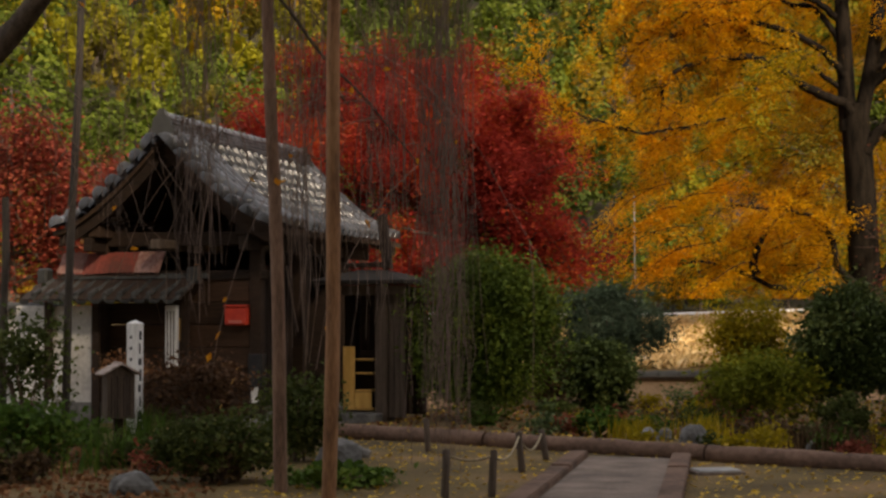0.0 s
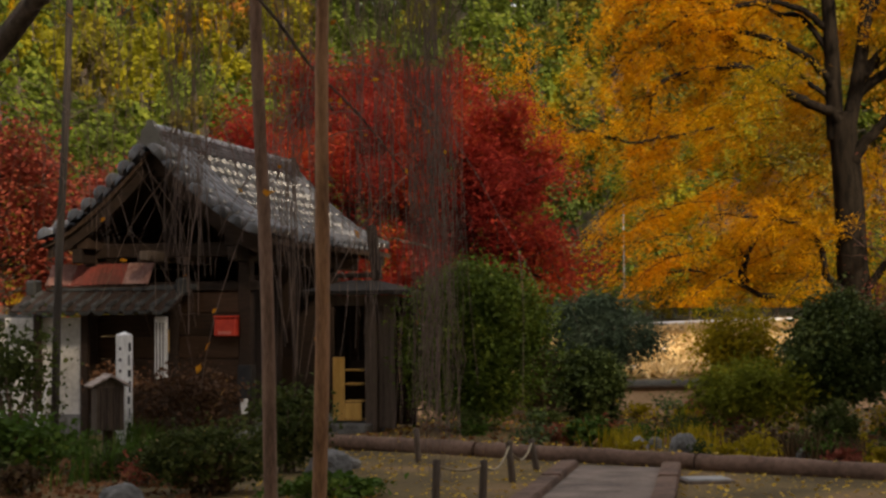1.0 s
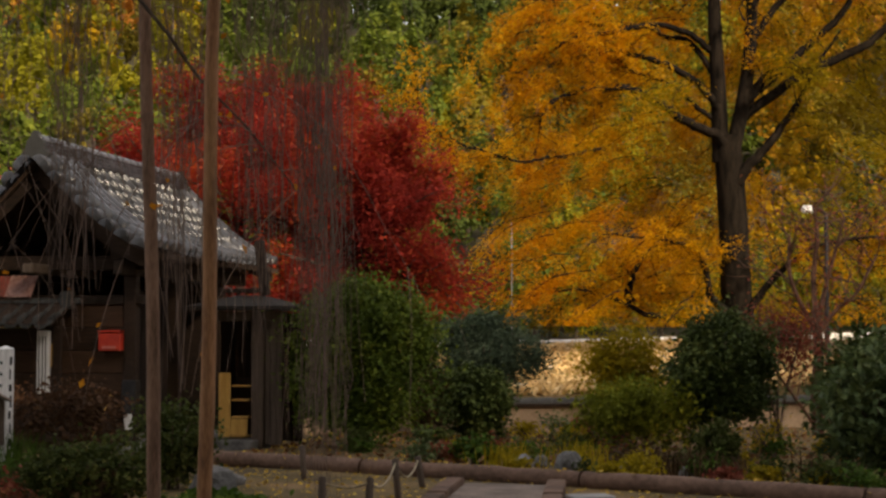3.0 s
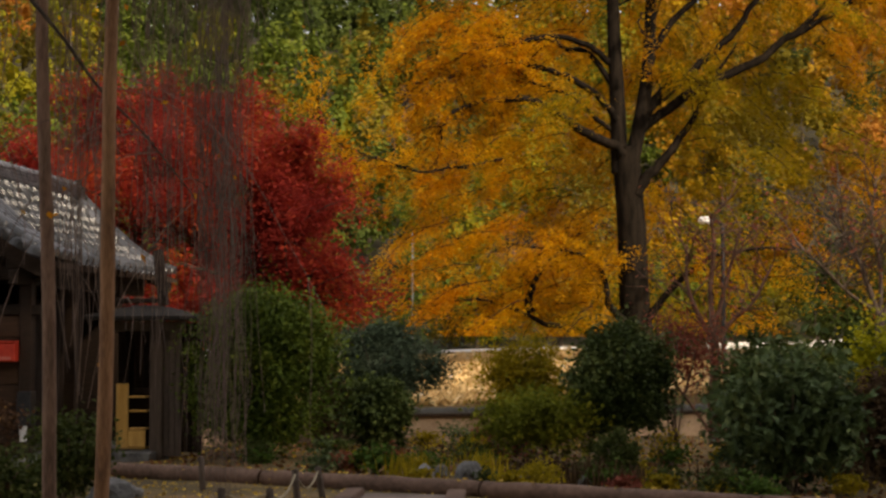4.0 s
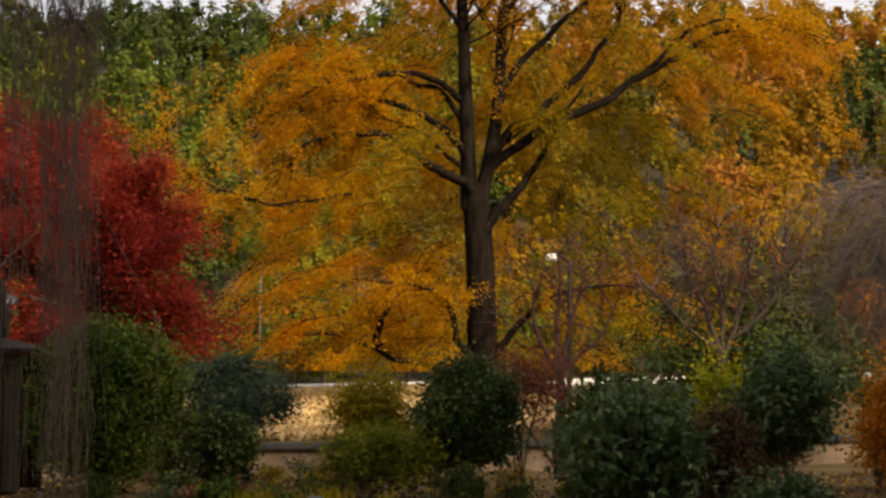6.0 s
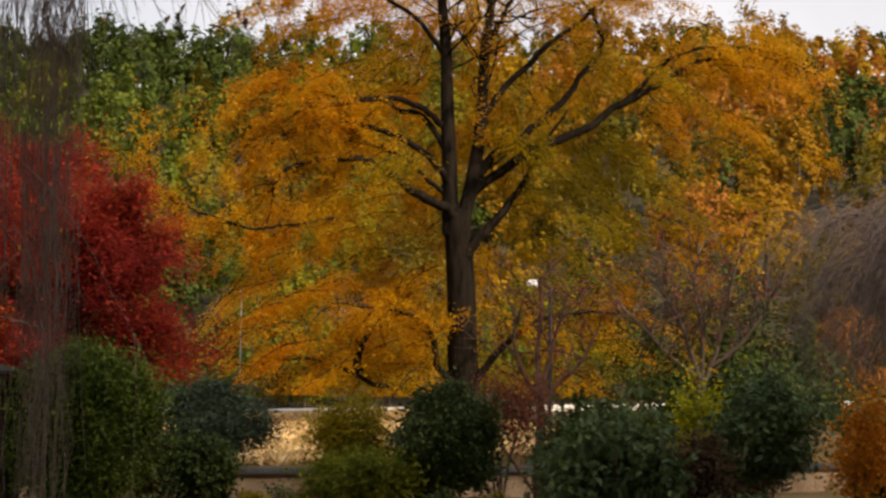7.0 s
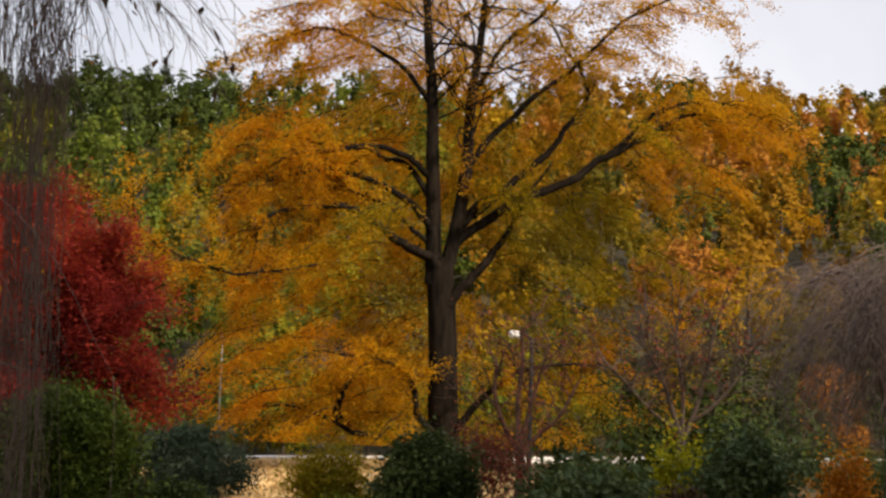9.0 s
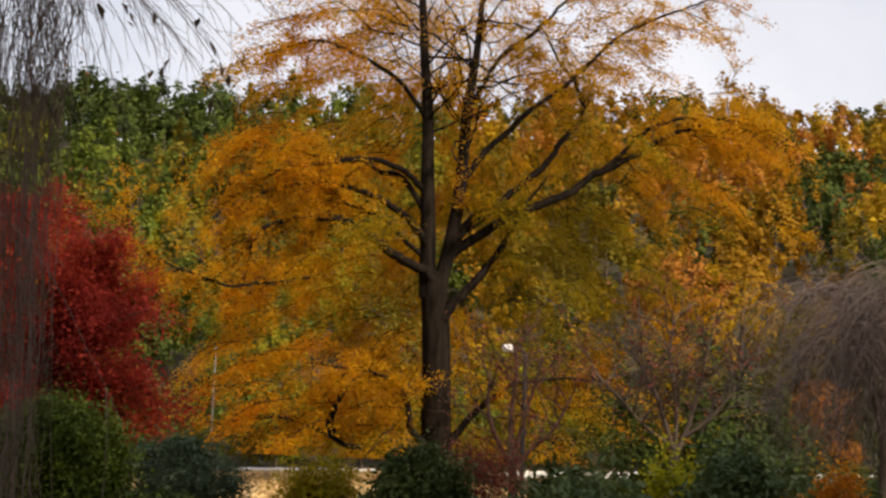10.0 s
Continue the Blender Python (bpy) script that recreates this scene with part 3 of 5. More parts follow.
    # black iron shoe and pale foot on the corner post
    part("post_shoe", boxed(1.05, 1.25, 0.52, 0.72, 0.52, 0.98, 0.01), BLACK_METAL, house, "black sheathing on the corner post")
    part("post_foot", boxed(1.09, 1.20, 0.522, 0.712, 0.30, 0.515, 0.01), WHITE_PAINT, house, "pale band at the foot of the post")
    # plank walls: gable end, back, far side
    n = 6
    for i in range(n):
        z = 0.12 + i * 0.318
        part("plank", boxed(-1.115, 1.064, 0.585 + 0.006 * (i % 2), 0.625, z, z + 0.308, 0.008), PLANK, house)
        part("plank", boxed(-1.21, -1.17, 0.71, 4.16, z, z + 0.308, 0.008), PLANK, house)
    for i in range(13):
        y = 2.4 + i * 0.137
        part("door_board", boxed(0.30, 0.335, y, y + 0.132, 0.1, 2.3, 0.004), OLD_WOOD, house)
    part("threshold", boxed(0.4, 1.5, 0.75, 4.3, -0.05, 0.10, 0.02), STONE, house)
    for s in np.linspace(-0.98, 0.98, 15):
        top = roof_z(s + 0.07 * np.sign(s)) - 0.20
        if top > 2.75:
            part("gable_board", boxed(s - 0.068, s + 0.068, 2.36, 2.39, 2.50, top, 0.003), OLD_WOOD, house)
    part("back_wall", boxed(-1.1, 1.05, 4.2, 4.26, 0.1, 2.5, 0.005), OLD_WOOD, house)

    # fixtures on the gable wall
    ext = thing("extinguisher_box", GATE @ pose(0.90, 0.52, 1.38), "red enamelled fire box fixed to the plank wall", "fire box")
    part("case", boxed(-0.16, 0.16, -0.10, 0.06, -0.0, 0.25, 0.015), RED, ext)
    part("lid", boxed(-0.17, 0.17, -0.115, 0.062, 0.255, 0.285, 0.01), RED, ext)
    part("label_plate", boxed(-0.10, 0.10, -0.106, -0.103, 0.03, 0.07, 0), surface("dull_red_label", (0.5, 0.12, 0.1), (0.6, 0.2, 0.16), 0.6, 20, 0), ext)
    board = thing("notice_board", GATE @ pose(0.06, 0.53, 1.16), "small yellow wooden board hung on the wall", "notice board")
    part("panel", boxed(-0.085, 0.085, -0.02, 0.02, 0, 0.32, 0.008), YELLOW_WOOD, board)
    part("hanger", boxed(-0.01, 0.01, -0.01, 0.045, 0.325, 0.36, 0), BLACK_METAL, board)
    strip = thing("name_plank", GATE @ pose(0.09, 0.10, 0.80), "tall white plank with dark vertical brush marks", "signboard")
    part("plank_board", boxed(-0.085, 0.085, -0.03, 0.05, 0, 0.86, 0.01), WHITE_PAINT, strip)
    for x in (-0.05, 0.0, 0.045):
        part("brush_mark", boxed(x - 0.008, x + 0.008, -0.034, -0.0315, 0.06, 0.78, 0), INK, strip)
    broom = thing("broom_stick", GATE @ pose(0.65, 0.38, 0.02), "thin pale bamboo stick leaning on the plank wall", "stick")
    pts = bend([(0, -0.1, 0), (0.1, 0.0, 0.35), (0.22, 0.1, 0.62), (0.24, 0.15, 0.78)], 4)
    V, F = tube_arrays([(pts, np.full(len(pts), 0.013))], 6)
    mesh_object("stick", V, F, YELLOW_WOOD, broom)


build_gate_house()


def build_lean_to():
    """Tile-capped plaster wall that runs to the gate, with a small rusted roof above it."""
    m = GATE @ pose(-0.2, 0, 0)
    wall = thing("plaster_wall", m, "white plaster wall under a small dark tiled roof", "wall")
    part("plaster", boxed(-2.2, -0.98, 0.25, 0.43, 0.0, 1.66, 0.006), PLASTER, wall)
    part("plinth", boxed(-2.22, -0.96, 0.22, 0.46, -0.05, 0.30, 0.01), STONE, wall)
    for x in (-1.66, -0.92, 0.44):
        part("wall_post", boxed(x - 0.06, x + 0.06, 0.18, 0.24, 0, 1.72, 0.008), OLD_WOOD, wall)
    part("wall_plate", boxed(-1.8, 0.5, 0.17, 0.31, 1.724, 1.82, 0.008), OLD_WOOD, wall)
    roof = new("roof")
    roof.parent = wall
    tile = tile_mesh("small_tile", 0.22, 0.26)
    tile.materials[0] = TILE_DARK
    nose = barrel_mesh("small_barrel", 0.06, 0.24, TILE_DARK)
    rng = np.random.default_rng(3)
    part("boarding", boxed(-1.86, 0.56, -0.16, 0.56, -0.02, 0.012, 0.004, Matrix.Translation((0, 0, 1.85)) @ Matrix.Rotation(0.42, 4, "X") @ Matrix.Translation((0, -0.1, 0))), OLD_WOOD, roof)
    for i in range(11):
        for k in range(3):
            piece("small_tile", tile, roof, Matrix.Translation((-1.76 + 0.22 * i, 0.38 - 0.20 * k, 2.005 - 0.085 * k + rng.normal() * 0.004)) @ Matrix.Rotation(0.36 + rng.normal() * 0.02, 4, "X"))
        piece("small_barrel", nose, roof, Matrix.Translation((-1.68 + 0.22 * i, -0.02, 1.87)) @ Matrix.Rotation(0.36, 4, "X") @ Matrix.Scale(0.75, 4))
    for i in range(9):
        piece("small_ridge_tile", nose, roof, Matrix.Translation((-1.55 + 0.24 * i, 0.42, 2.04)) @ Matrix.Rotation(radians(90), 4, "Z") @ Matrix.Scale(1.2, 4))
    for x in (-1.82, 0.50):
        part("end_ornament", boxed(x - 0.08, x + 0.08, 0.28, 0.5, 1.96, 2.20, 0.03), TILE_DARK, roof)
    rust = thing("rusted_roof", m, "red and brown rusted sheet-metal lean-to roof above the wall", "roof")
    rng = np.random.default_rng(5)
    for i in range(4):
        x = -1.62 + i * 0.40
        bm = bmesh.new()
        prof = [(j * 0.04, 0.012 * (j % 2)) for j in range(11)]
        lift = rng.normal() * 0.006
        a = [bm.verts.new((x + px, 0.34, 2.12 + pz + lift)) for px, pz in prof]
        b = [bm.verts.new((x + px, 0.56, 2.42 + pz + lift)) for px, pz in prof]
        for j in range(10):
            bm.faces.new((a[j], a[j + 1], b[j + 1], b[j]))
        ob = part("sheet", bm, (FADED, RUST, RUST, FADED)[i], rust)
        ob.modifiers.new("thick", "SOLIDIFY").thickness = 0.006
    part("batten", boxed(-1.62, -0.02, 0.36, 0.42, 2.05, 2.10, 0.005), OLD_WOOD, rust)
    part("support", boxed(-1.58, -1.50, 0.44, 0.50, 1.90, 2.17, 0.005), OLD_WOOD, rust)
    part("support", boxed(-0.14, -0.06, 0.44, 0.50, 1.90, 2.17, 0.005), OLD_WOOD, rust)
    far = thing("boundary_wall", pose(-6.61, 24.22, 0, 0, 0, -12), "pale plaster boundary wall with a tiled top", "wall")
    part("plaster", boxed(-2.5, 1.0, -0.1, 0.1, 0, 1.55, 0.01), PLASTER, far)
    part("tile_top", boxed(-2.5, 1.05, -0.28, 0.28, 1.56, 1.72, 0.05), TILE_DARK, far)
    prop = thing("wall_prop", GATE @ pose(-1.75, -0.1, 0), "thin white prop leaning against the plaster wall", "prop")
    part("bar", boxed(-0.03, 0.03, -0.02, 0.02, 0, 1.25, 0.006, Matrix.Rotation(0.22, 4, "Y") @ Matrix.Rotation(-0.2, 4, "X")), WHITE_PAINT, prop)


build_lean_to()


def build_side_booth():
    """Small roofed side bay right of the gate, with a shelf inside."""
    booth = thing("side_bay", pose(-0.93, 23.32, 0, 0, 0, -20), "weathered grey timber side bay with a small board roof", "side bay")
    part("corner_post", boxed(-0.02, 0.17, -0.09, 0.09, 0, 1.95, 0.012), GREY_WOOD, booth)
    for i in range(3):
        part("panel_board", boxed(0.175 + i * 0.085, 0.255 + i * 0.085, -0.03, 0.01 + 0.004 * i, 0.05, 1.90, 0.004), GREY_WOOD, booth)
    part("back_post", boxed(-0.75, -0.63, 0.5, 0.62, 0, 1.95, 0.01), OLD_WOOD, booth)
    for i in range(9):
        part("back_board", boxed(-0.72 + i * 0.13, -0.60 + i * 0.13, 0.75, 0.78, 0.05, 1.92, 0.004), OLD_WOOD, booth)
    part("lintel", boxed(-0.80, 0.46, -0.07, 0.07, 1.80, 1.94, 0.01), GREY_WOOD, booth)
    bm = bmesh.new()
    for (x0, x1, y0, y1, z0, z1) in ((-0.9, 0.55, -0.42, 0.9, 1.96, 2.04),):
        base = [bm.verts.new(v) for v in ((x0, y0, z0), (x1, y0, z0), (x1, y1, z0), (x0, y1, z0))]
        edge = [bm.verts.new(v) for v in ((x0, y0, z0 + 0.05), (x1, y0, z0 + 0.05), (x1, y1, z0 + 0.05), (x0, y1, z0 + 0.05))]
        top = [bm.verts.new(v) for v in ((-0.35, 0.1, 2.17), (0.0, 0.1, 2.17), (0.0, 0.4, 2.17), (-0.35, 0.4, 2.17))]
        bm.faces.new(base[::-1]), bm.faces.new(top)
        for i in range(4):
            j = (i + 1) % 4
            bm.faces.new((base[i], base[j], edge[j], edge[i]))
            bm.faces.new((edge[i], edge[j], top[j], top[i]))
    part("roof", bm, ROOF_BOARD, booth, "low hipped roof of dark boards")
    part("step", boxed(-0.8, 0.1, -0.35, 0.4, -0.05, 0.12, 0.02), STONE, booth)
    part("cross_brace", boxed(-0.75, 0.1, 0.0, 0.06, 2.2, 2.27, 0.008), OLD_WOOD, booth)
    part("strut", boxed(-0.05, 0.08, 0.18, 0.30, 2.15, 2.95, 0.01, Matrix.Rotation(-0.12, 4, "Y") @ Matrix.Translation((0.3, 0, 0))), OLD_WOOD, booth)
    shelf = thing("shelf_unit", pose(-1.36, 23.48, 0.14, 0, 0, -12), "yellow wooden shelf unit with open shelves", "shelf")
    part("side_board", boxed(-0.085, 0.085, -0.02, 0.02, 0, 0.92, 0.006), YELLOW_WOOD, shelf)
    part("back_board", boxed(0.09, 0.34, 0.25, 0.27, 0, 0.86, 0.004), OLD_WOOD, shelf)
    for z in (0.0, 0.27, 0.52, 0.72):
        part("shelf_board", boxed(0.09, 0.34, 0.0, 0.245, z, z + 0.025, 0.004), YELLOW_WOOD, shelf)
    part("lower_panel", boxed(0.09, 0.34, -0.012, 0.0, 0.03, 0.26, 0.004), YELLOW_WOOD, shelf)


build_side_booth()


def build_signpost():
    """Square white post with a black inscription, and the wooden box beside it."""
    post = thing("sign_post", pose(-3.62, 19.08, 0, 0, 0, -28), "tall square white wooden signpost with black brushed writing", "signpost")
    part("shaft", boxed(-0.072, 0.072, -0.072, 0.072, -0.1, 1.44, 0.008), WHITE_PAINT, post)
    bm = bmesh.new()
    a = [bm.verts.new(v) for v in ((-0.072, -0.072, 1.441), (0.072, -0.072, 1.441), (0.072, 0.072, 1.441), (-0.072, 0.072, 1.441))]
    t = bm.verts.new((0, 0, 1.48))
    for i in range(4):
        bm.faces.new((a[i], a[(i + 1) % 4], t))
    part("point", bm, WHITE_PAINT, post)
    for i in range(8):
        z = 1.30 - i * 0.155
        w, h, o = (0.024, 0.014, 0.028, 0.018, 0.022, 0.012, 0.026, 0.016)[i], (0.05, 0.062, 0.04, 0.07, 0.045, 0.06, 0.05, 0.065)[i], (0.008, -0.006, 0.0, 0.01, -0.01, 0.004, -0.004, 0.006)[i]
        part("writing_bar", boxed(0.074, 0.0755, o - w, o + w, z - h, z + h, 0), INK, post)
    for i in range(5):
        z = 1.28 - i * 0.13
        part("writing_bar", boxed(-0.018, 0.018, -0.0755, -0.074, z - 0.018, z + 0.018, 0), INK, post)
    bx = thing("wooden_box", pose(-3.73, 18.66, 0, 0, 0, 24), "weathered wooden box on a post with a pitched lid", "box")
    part("post", boxed(-0.05, 0.05, -0.05, 0.05, -0.1, 0.45, 0.008), OLD_WOOD, bx)
    body = part("body", boxed(-0.16, 0.16, -0.14, 0.14, 0.36, 0.86, 0.01), GREY_WOOD, bx)
    for x in (-0.11, -0.04, 0.03, 0.10):
        part("batten", boxed(x - 0.005, x + 0.005, -0.146, -0.1415, 0.38, 0.84, 0), OLD_WOOD, body)
    for side in (1, -1):
        part("lid_board", boxed(-0.02 if side > 0 else -0.26, 0.26 if side > 0 else 0.02, -0.2, 0.2, -0.012, 0.012, 0.004, Matrix.Translation((0, 0, 0.985)) @ Matrix.Rotation(side * 0.5, 4, "Y")), FADED_WOOD, bx)
    bm = bmesh.new()
    for y in (-0.13, 0.12):
        v = [bm.verts.new((-0.16, y, 0.86)), bm.verts.new((0.16, y, 0.86)), bm.verts.new((0, y, 0.97))]
        bm.faces.new(v)
    part("gable_end", bm, GREY_WOOD, bx)


build_signpost()


def build_poles():
    """Slender props of the weeping cherry."""
    for a, b, r, m, label in (
        ((-4.63, 19.82, -0.2), (-4.40, 19.82, 6.6), 0.048, POLE_DARK, "tall dark wooden prop under the weeping cherry"),
        ((-1.41, 14.27, -0.2), (-1.58, 14.27, 6.0), 0.058, POLE_OLD, "slender grey-brown prop under the weeping cherry"),
        ((-0.88, 12.49, -0.2), (-0.80, 12.49, 6.0), 0.055, POLE_WOOD, "straight tan wooden prop under the weeping cherry"),
        ((-5.45, 20.05, -0.2), (-5.41, 20.05, 3.0), 0.05, POLE_DARK, "dark wooden post among the shrubs"),
    ):
        ob = thing("tree_prop", Matrix.Translation(a), label, "tree prop", "props of the cherry")
        v = np.array(b) - np.array(a)
        t = np.linspace(0, 1, 26)
        pts = v[None] * t[:, None]
        pts[:, 0] += 0.012 * np.sin(t * 9 + a[0])
        rad = r * (1.08 - 0.2 * t) * (1 + 0.05 * (np.arange(26) % 5 == 0))
        V, F = tube_arrays([(pts, rad)], 10)
        mesh_object("pole", V, F, m, ob, smooth=True)


build_poles()


def build_stakes():
    """Short stakes and a slack rope round the lawn."""
    spots = [(-0.17, 18.18, 0.38), (0.01, 13.74, 0.42), (0.41, 13.90, 0.40), (0.77, 15.95, 0.40), (1.08, 17.11, 0.34)]
    tops = []
    for i, (x, y, h) in enumerate(spots):
        ob = thing("fence_stake", pose(x, y, 0, 0, (-4, 2, 3, -5, -9)[i], 0), "short round wooden stake of the rope fence", "stake", "stakes of the rope fence")
        pts = np.array([(0, 0, z) for z in (-0.1, 0.0, h * 0.5, h - 0.01, h)])
        V, F = tube_arrays([(pts, [0.036, 0.036, 0.034, 0.033, 0.004])], 9)
        mesh_object("stake", V, F, GREY_WOOD, ob, smooth=True)
        tops.append(ob.matrix_world @ Vector((0, 0, h * 0.88)))
    rope = thing("rope", Matrix.Identity(4), "slack straw rope strung between stakes", "rope")
    for a, b, sag in ((4, 3, 0.16), (3, 2, 0.12), (2, 1, 0.05)):
        pts = [tops[a].lerp(tops[b], t) - Vector((0, 0, sag * 4 * t * (1 - t))) for t in np.linspace(0, 1, 12)]
        V, F = tube_arrays([(np.array(pts), np.full(12, 0.012))], 6)
        mesh_object("strand", V, F, ROPE, rope, smooth=True)


build_stakes()


def rock_thing(x, y, r, h, seed, label="rounded grey garden stone half sunk in the bed"):
    ob = thing("garden_rock", pose(x, y, ground_z(x, y), 0, 0, seed * 37), label, "rock", "stones in the bed")
    bm = bmesh.new()
    bmesh.ops.create_icosphere(bm, subdivisions=3, radius=1)
    for v in bm.verts:
        k = 1 + 0.28 * noise.noise(v.co * 1.4 + Vector((seed * 3.1, 0, 0))) + 0.12 * noise.noise(v.co * 3.5 + Vector((0, seed, 0)))
        v.co = Vector((v.co.x * r * k, v.co.y * r * 0.8 * k, v.co.z * h * k + h * 0.3))
    part("stone", bm, STONE, ob, smooth=False)


for i, (x, y, r, h) in enumerate(((2.42, 19.26, 0.14, 0.14), (2.90, 18.95, 0.2, 0.19), (2.68, 19.68, 0.12, 0.12), (-1.05, 16.55, 0.26, 0.22), (-2.70, 14.18, 0.20, 0.15), (3.60, 18.75, 0.13, 0.12), (-0.95, 17.60, 0.2, 0.1), (7.54, 17.04, 0.15, 0.13), (5.43, 17.10, 0.12, 0.1), (8.75, 17.17, 0.14, 0.12), (4.12, 18.12, 0.1, 0.09))):
    rock_thing(x, y, r, h, i + 1)


# ---- trees ----
def crown_width(z, side):
    """How far the ginkgo's crown reaches west (-1) or east (1) at a height."""
    zs = (0.8, 1.6, 3.0, 5.5, 7.0, 9.0, 10.5, 12.0, 13.5, 15.0)
    reach = (4.6, 6.3, 6.2, 6.3, 6.3, 6.0, 5.6, 5.0, 3.6, 1.5) if side < 0 else (2.6, 5.4, 7.2, 8.8, 10.2, 10.6, 8.4, 8.2, 5.6, 2.0)
    return float(np.interp(z, zs, reach))


def ginkgo():
    rng = np.random.default_rng(21)
    tree = thing("ginkgo_tree", pose(9.45, 36.3, 1.05), "tall ginkgo with dark forked trunk and golden autumn leaves", "tree")
    lines, tips = [], []
    # trunk, forked at five metres into two stems
    trunk = bend([(0.1, 0, -0.4), (0.02, 0, 0.9), (-0.03, 0, 1.8), (-0.06, 0, 2.9), (-0.13, 0, 4.1), (-0.22, 0, 5.1)], 5)
    lines.append((trunk, np.linspace(0.37, 0.31, len(trunk)) + 0.08 * np.exp(-np.arange(len(trunk)) / 3.0)))
    stems = [bend([(-0.34, 0, 4.5), (-0.39, 0, 6.2), (-0.45, 0, 7.5), (-0.5, 0, 8.9), (-0.63, 0, 10.2), (-0.74, 0, 11.6), (-0.89, 0, 13.4)], 5),
             bend([(-0.12, 0, 4.5), (0.2, 0, 5.96), (0.36, 0, 7.2), (0.42, 0, 8.3), (0.47, 0, 9.2), (0.62, 0, 10.2), (0.7, 0, 11.2), (0.83, 0, 13.4)], 5)]
    for stem, r in zip(stems, (0.21, 0.19)):
        lines.append((stem, r * np.linspace(1, 0.32, len(stem))))
    # main limbs: points, thickness
    bold = [
        ([(0.42, 0, 7.3), (0.66, 0, 7.75), (1.22, -0.1, 8.35), (1.9, -0.2, 9.1), (2.9, -0.3, 10.0), (4.0, -0.4, 11.1), (5.5, -0.4, 11.9), (6.7, -0.4, 12.4)], 0.10),
        ([(0.47, 0, 8.9), (0.7, 0, 9.5), (1.16, 0, 10.25), (2.0, 0.1, 11.0), (2.8, 0.2, 11.9), (3.5, 0.3, 12.8)], 0.09),
        ([(0.62, 0.3, 6.2), (1.5, 0.3, 7.0), (2.3, 0.1, 7.75), (2.8, 0, 8.5), (3.3, -0.1, 9.1), (3.15, -0.2, 9.9), (2.6, -0.2, 10.6), (2.1, -0.3, 11.3)], 0.11),
        ([(0.25, 0.2, 5.6), (1.5, 0.3, 6.5), (3.0, 0.3, 7.2), (3.8, 0.3, 7.8), (4.7, 0.2, 8.2), (5.8, 0.2, 8.9), (7.5, 0.2, 9.5), (8.5, 0.3, 9.4), (9.6, 0.4, 9.0)], 0.13),
        ([(4.0, 0.4, 7.9), (4.66, 0.4, 8.5), (5.1, 0.4, 9.0), (5.8, 0.5, 9.4), (6.7, 0.5, 9.65), (7.6, 0.6, 9.6), (8.8, 0.6, 9.3)], 0.075),
        ([(0.0, -0.2, 4.0), (0.26, -0.3, 4.5), (0.78, -0.4, 5.05), (1.18, -0.5, 5.6), (1.6, -0.6, 6.4), (2.2, -0.6, 7.3)], 0.15),
        ([(0.1, -0.2, 0.9), (0.31, -0.3, 1.3), (0.9, -0.5, 2.0), (1.56, -0.7, 2.5), (2.5, -0.8, 2.7), (3.6, -0.9, 2.7)], 0.11),
        ([(0.3, 0, 5.9), (0.73, -0.2, 6.45), (1.1, -0.3, 6.6)], 0.13),
        ([(-0.3, -0.2, 4.9), (-0.5, -0.2, 5.15), (-1.27, -0.4, 5.45), (-1.82, -0.5, 5.87), (-2.5, -0.6, 6.18), (-3.16, -0.7, 6.18), (-3.8, -0.8, 6.0), (-4.24, -0.9, 5.7), (-4.54, -1.0, 5.2), (-4.64, -1.0, 4.6)], 0.14),
        ([(-0.4, -0.1, 5.7), (-0.6, -0.1, 5.95), (-1.32, -0.2, 6.5), (-2.0, -0.3, 6.85), (-2.67, -0.4, 6.96), (-3.27, -0.5, 6.95), (-4.1, -0.6, 6.75), (-4.9, -0.7, 6.3)], 0.11),
        ([(-0.4, 0, 5.4), (-1.3, 0, 6.1), (-1.85, 0.1, 6.4), (-2.5, 0.1, 6.65), (-3.1, 0.2, 7.0)], 0.07),
        ([(-0.44, 0, 6.4), (-0.95, 0.1, 7.3), (-1.5, 0.2, 7.45), (-2.0, 0.3, 7.75), (-2.85, 0.4, 7.8), (-3.65, 0.5, 7.95), (-4.6, 0.6, 7.8)], 0.08),
        ([(-0.46, 0, 7.0), (-1.2, -0.1, 7.45), (-2.04, -0.2, 7.6), (-3.1, -0.3, 7.4), (-3.9, -0.4, 7.25), (-4.75, -0.5, 6.75), (-5.5, -0.6, 6.1)], 0.09),
        ([(-0.5, 0, 8.7), (-1.2, -0.1, 9.5), (-2.2, -0.2, 9.9), (-3.4, -0.4, 10.1), (-4.6, -0.5, 9.5)], 0.07),
        ([(-0.15, -0.2, 0.9), (-0.4, -0.3, 1.15), (-0.7, -0.4, 1.5), (-0.88, -0.5, 2.1), (-1.28, -0.6, 2.5), (-2.0, -0.8, 2.8), (-3.2, -1.0, 2.9)], 0.12),
        ([(-0.2, 0.3, 0.7), (-1.0, 0.4, 0.9), (-1.87, 0.4, 1.1), (-2.4, 0.4, 1.37), (-3.0, 0.4, 1.63), (-3.6, 0.4, 1.76), (-4.6, 0.3, 1.7)], 0.09),
        ([(-2.35, 0.4, 1.3), (-2.42, 0.4, 1.5), (-2.34, 0.4, 1.9), (-2.03, 0.5, 2.35), (-1.5, 0.5, 2.7)], 0.13),
        ([(-3.2, -0.8, 4.7), (-4.0, -1.2, 4.55), (-4.6, -1.3, 4.42), (-5.26, -1.4, 4.34), (-6.0, -1.5, 4.48), (-6.8, -1.6, 4.7), (-7.3, -1.7, 5.15), (-7.65, -1.7, 5.9)], 0.034),
    ]
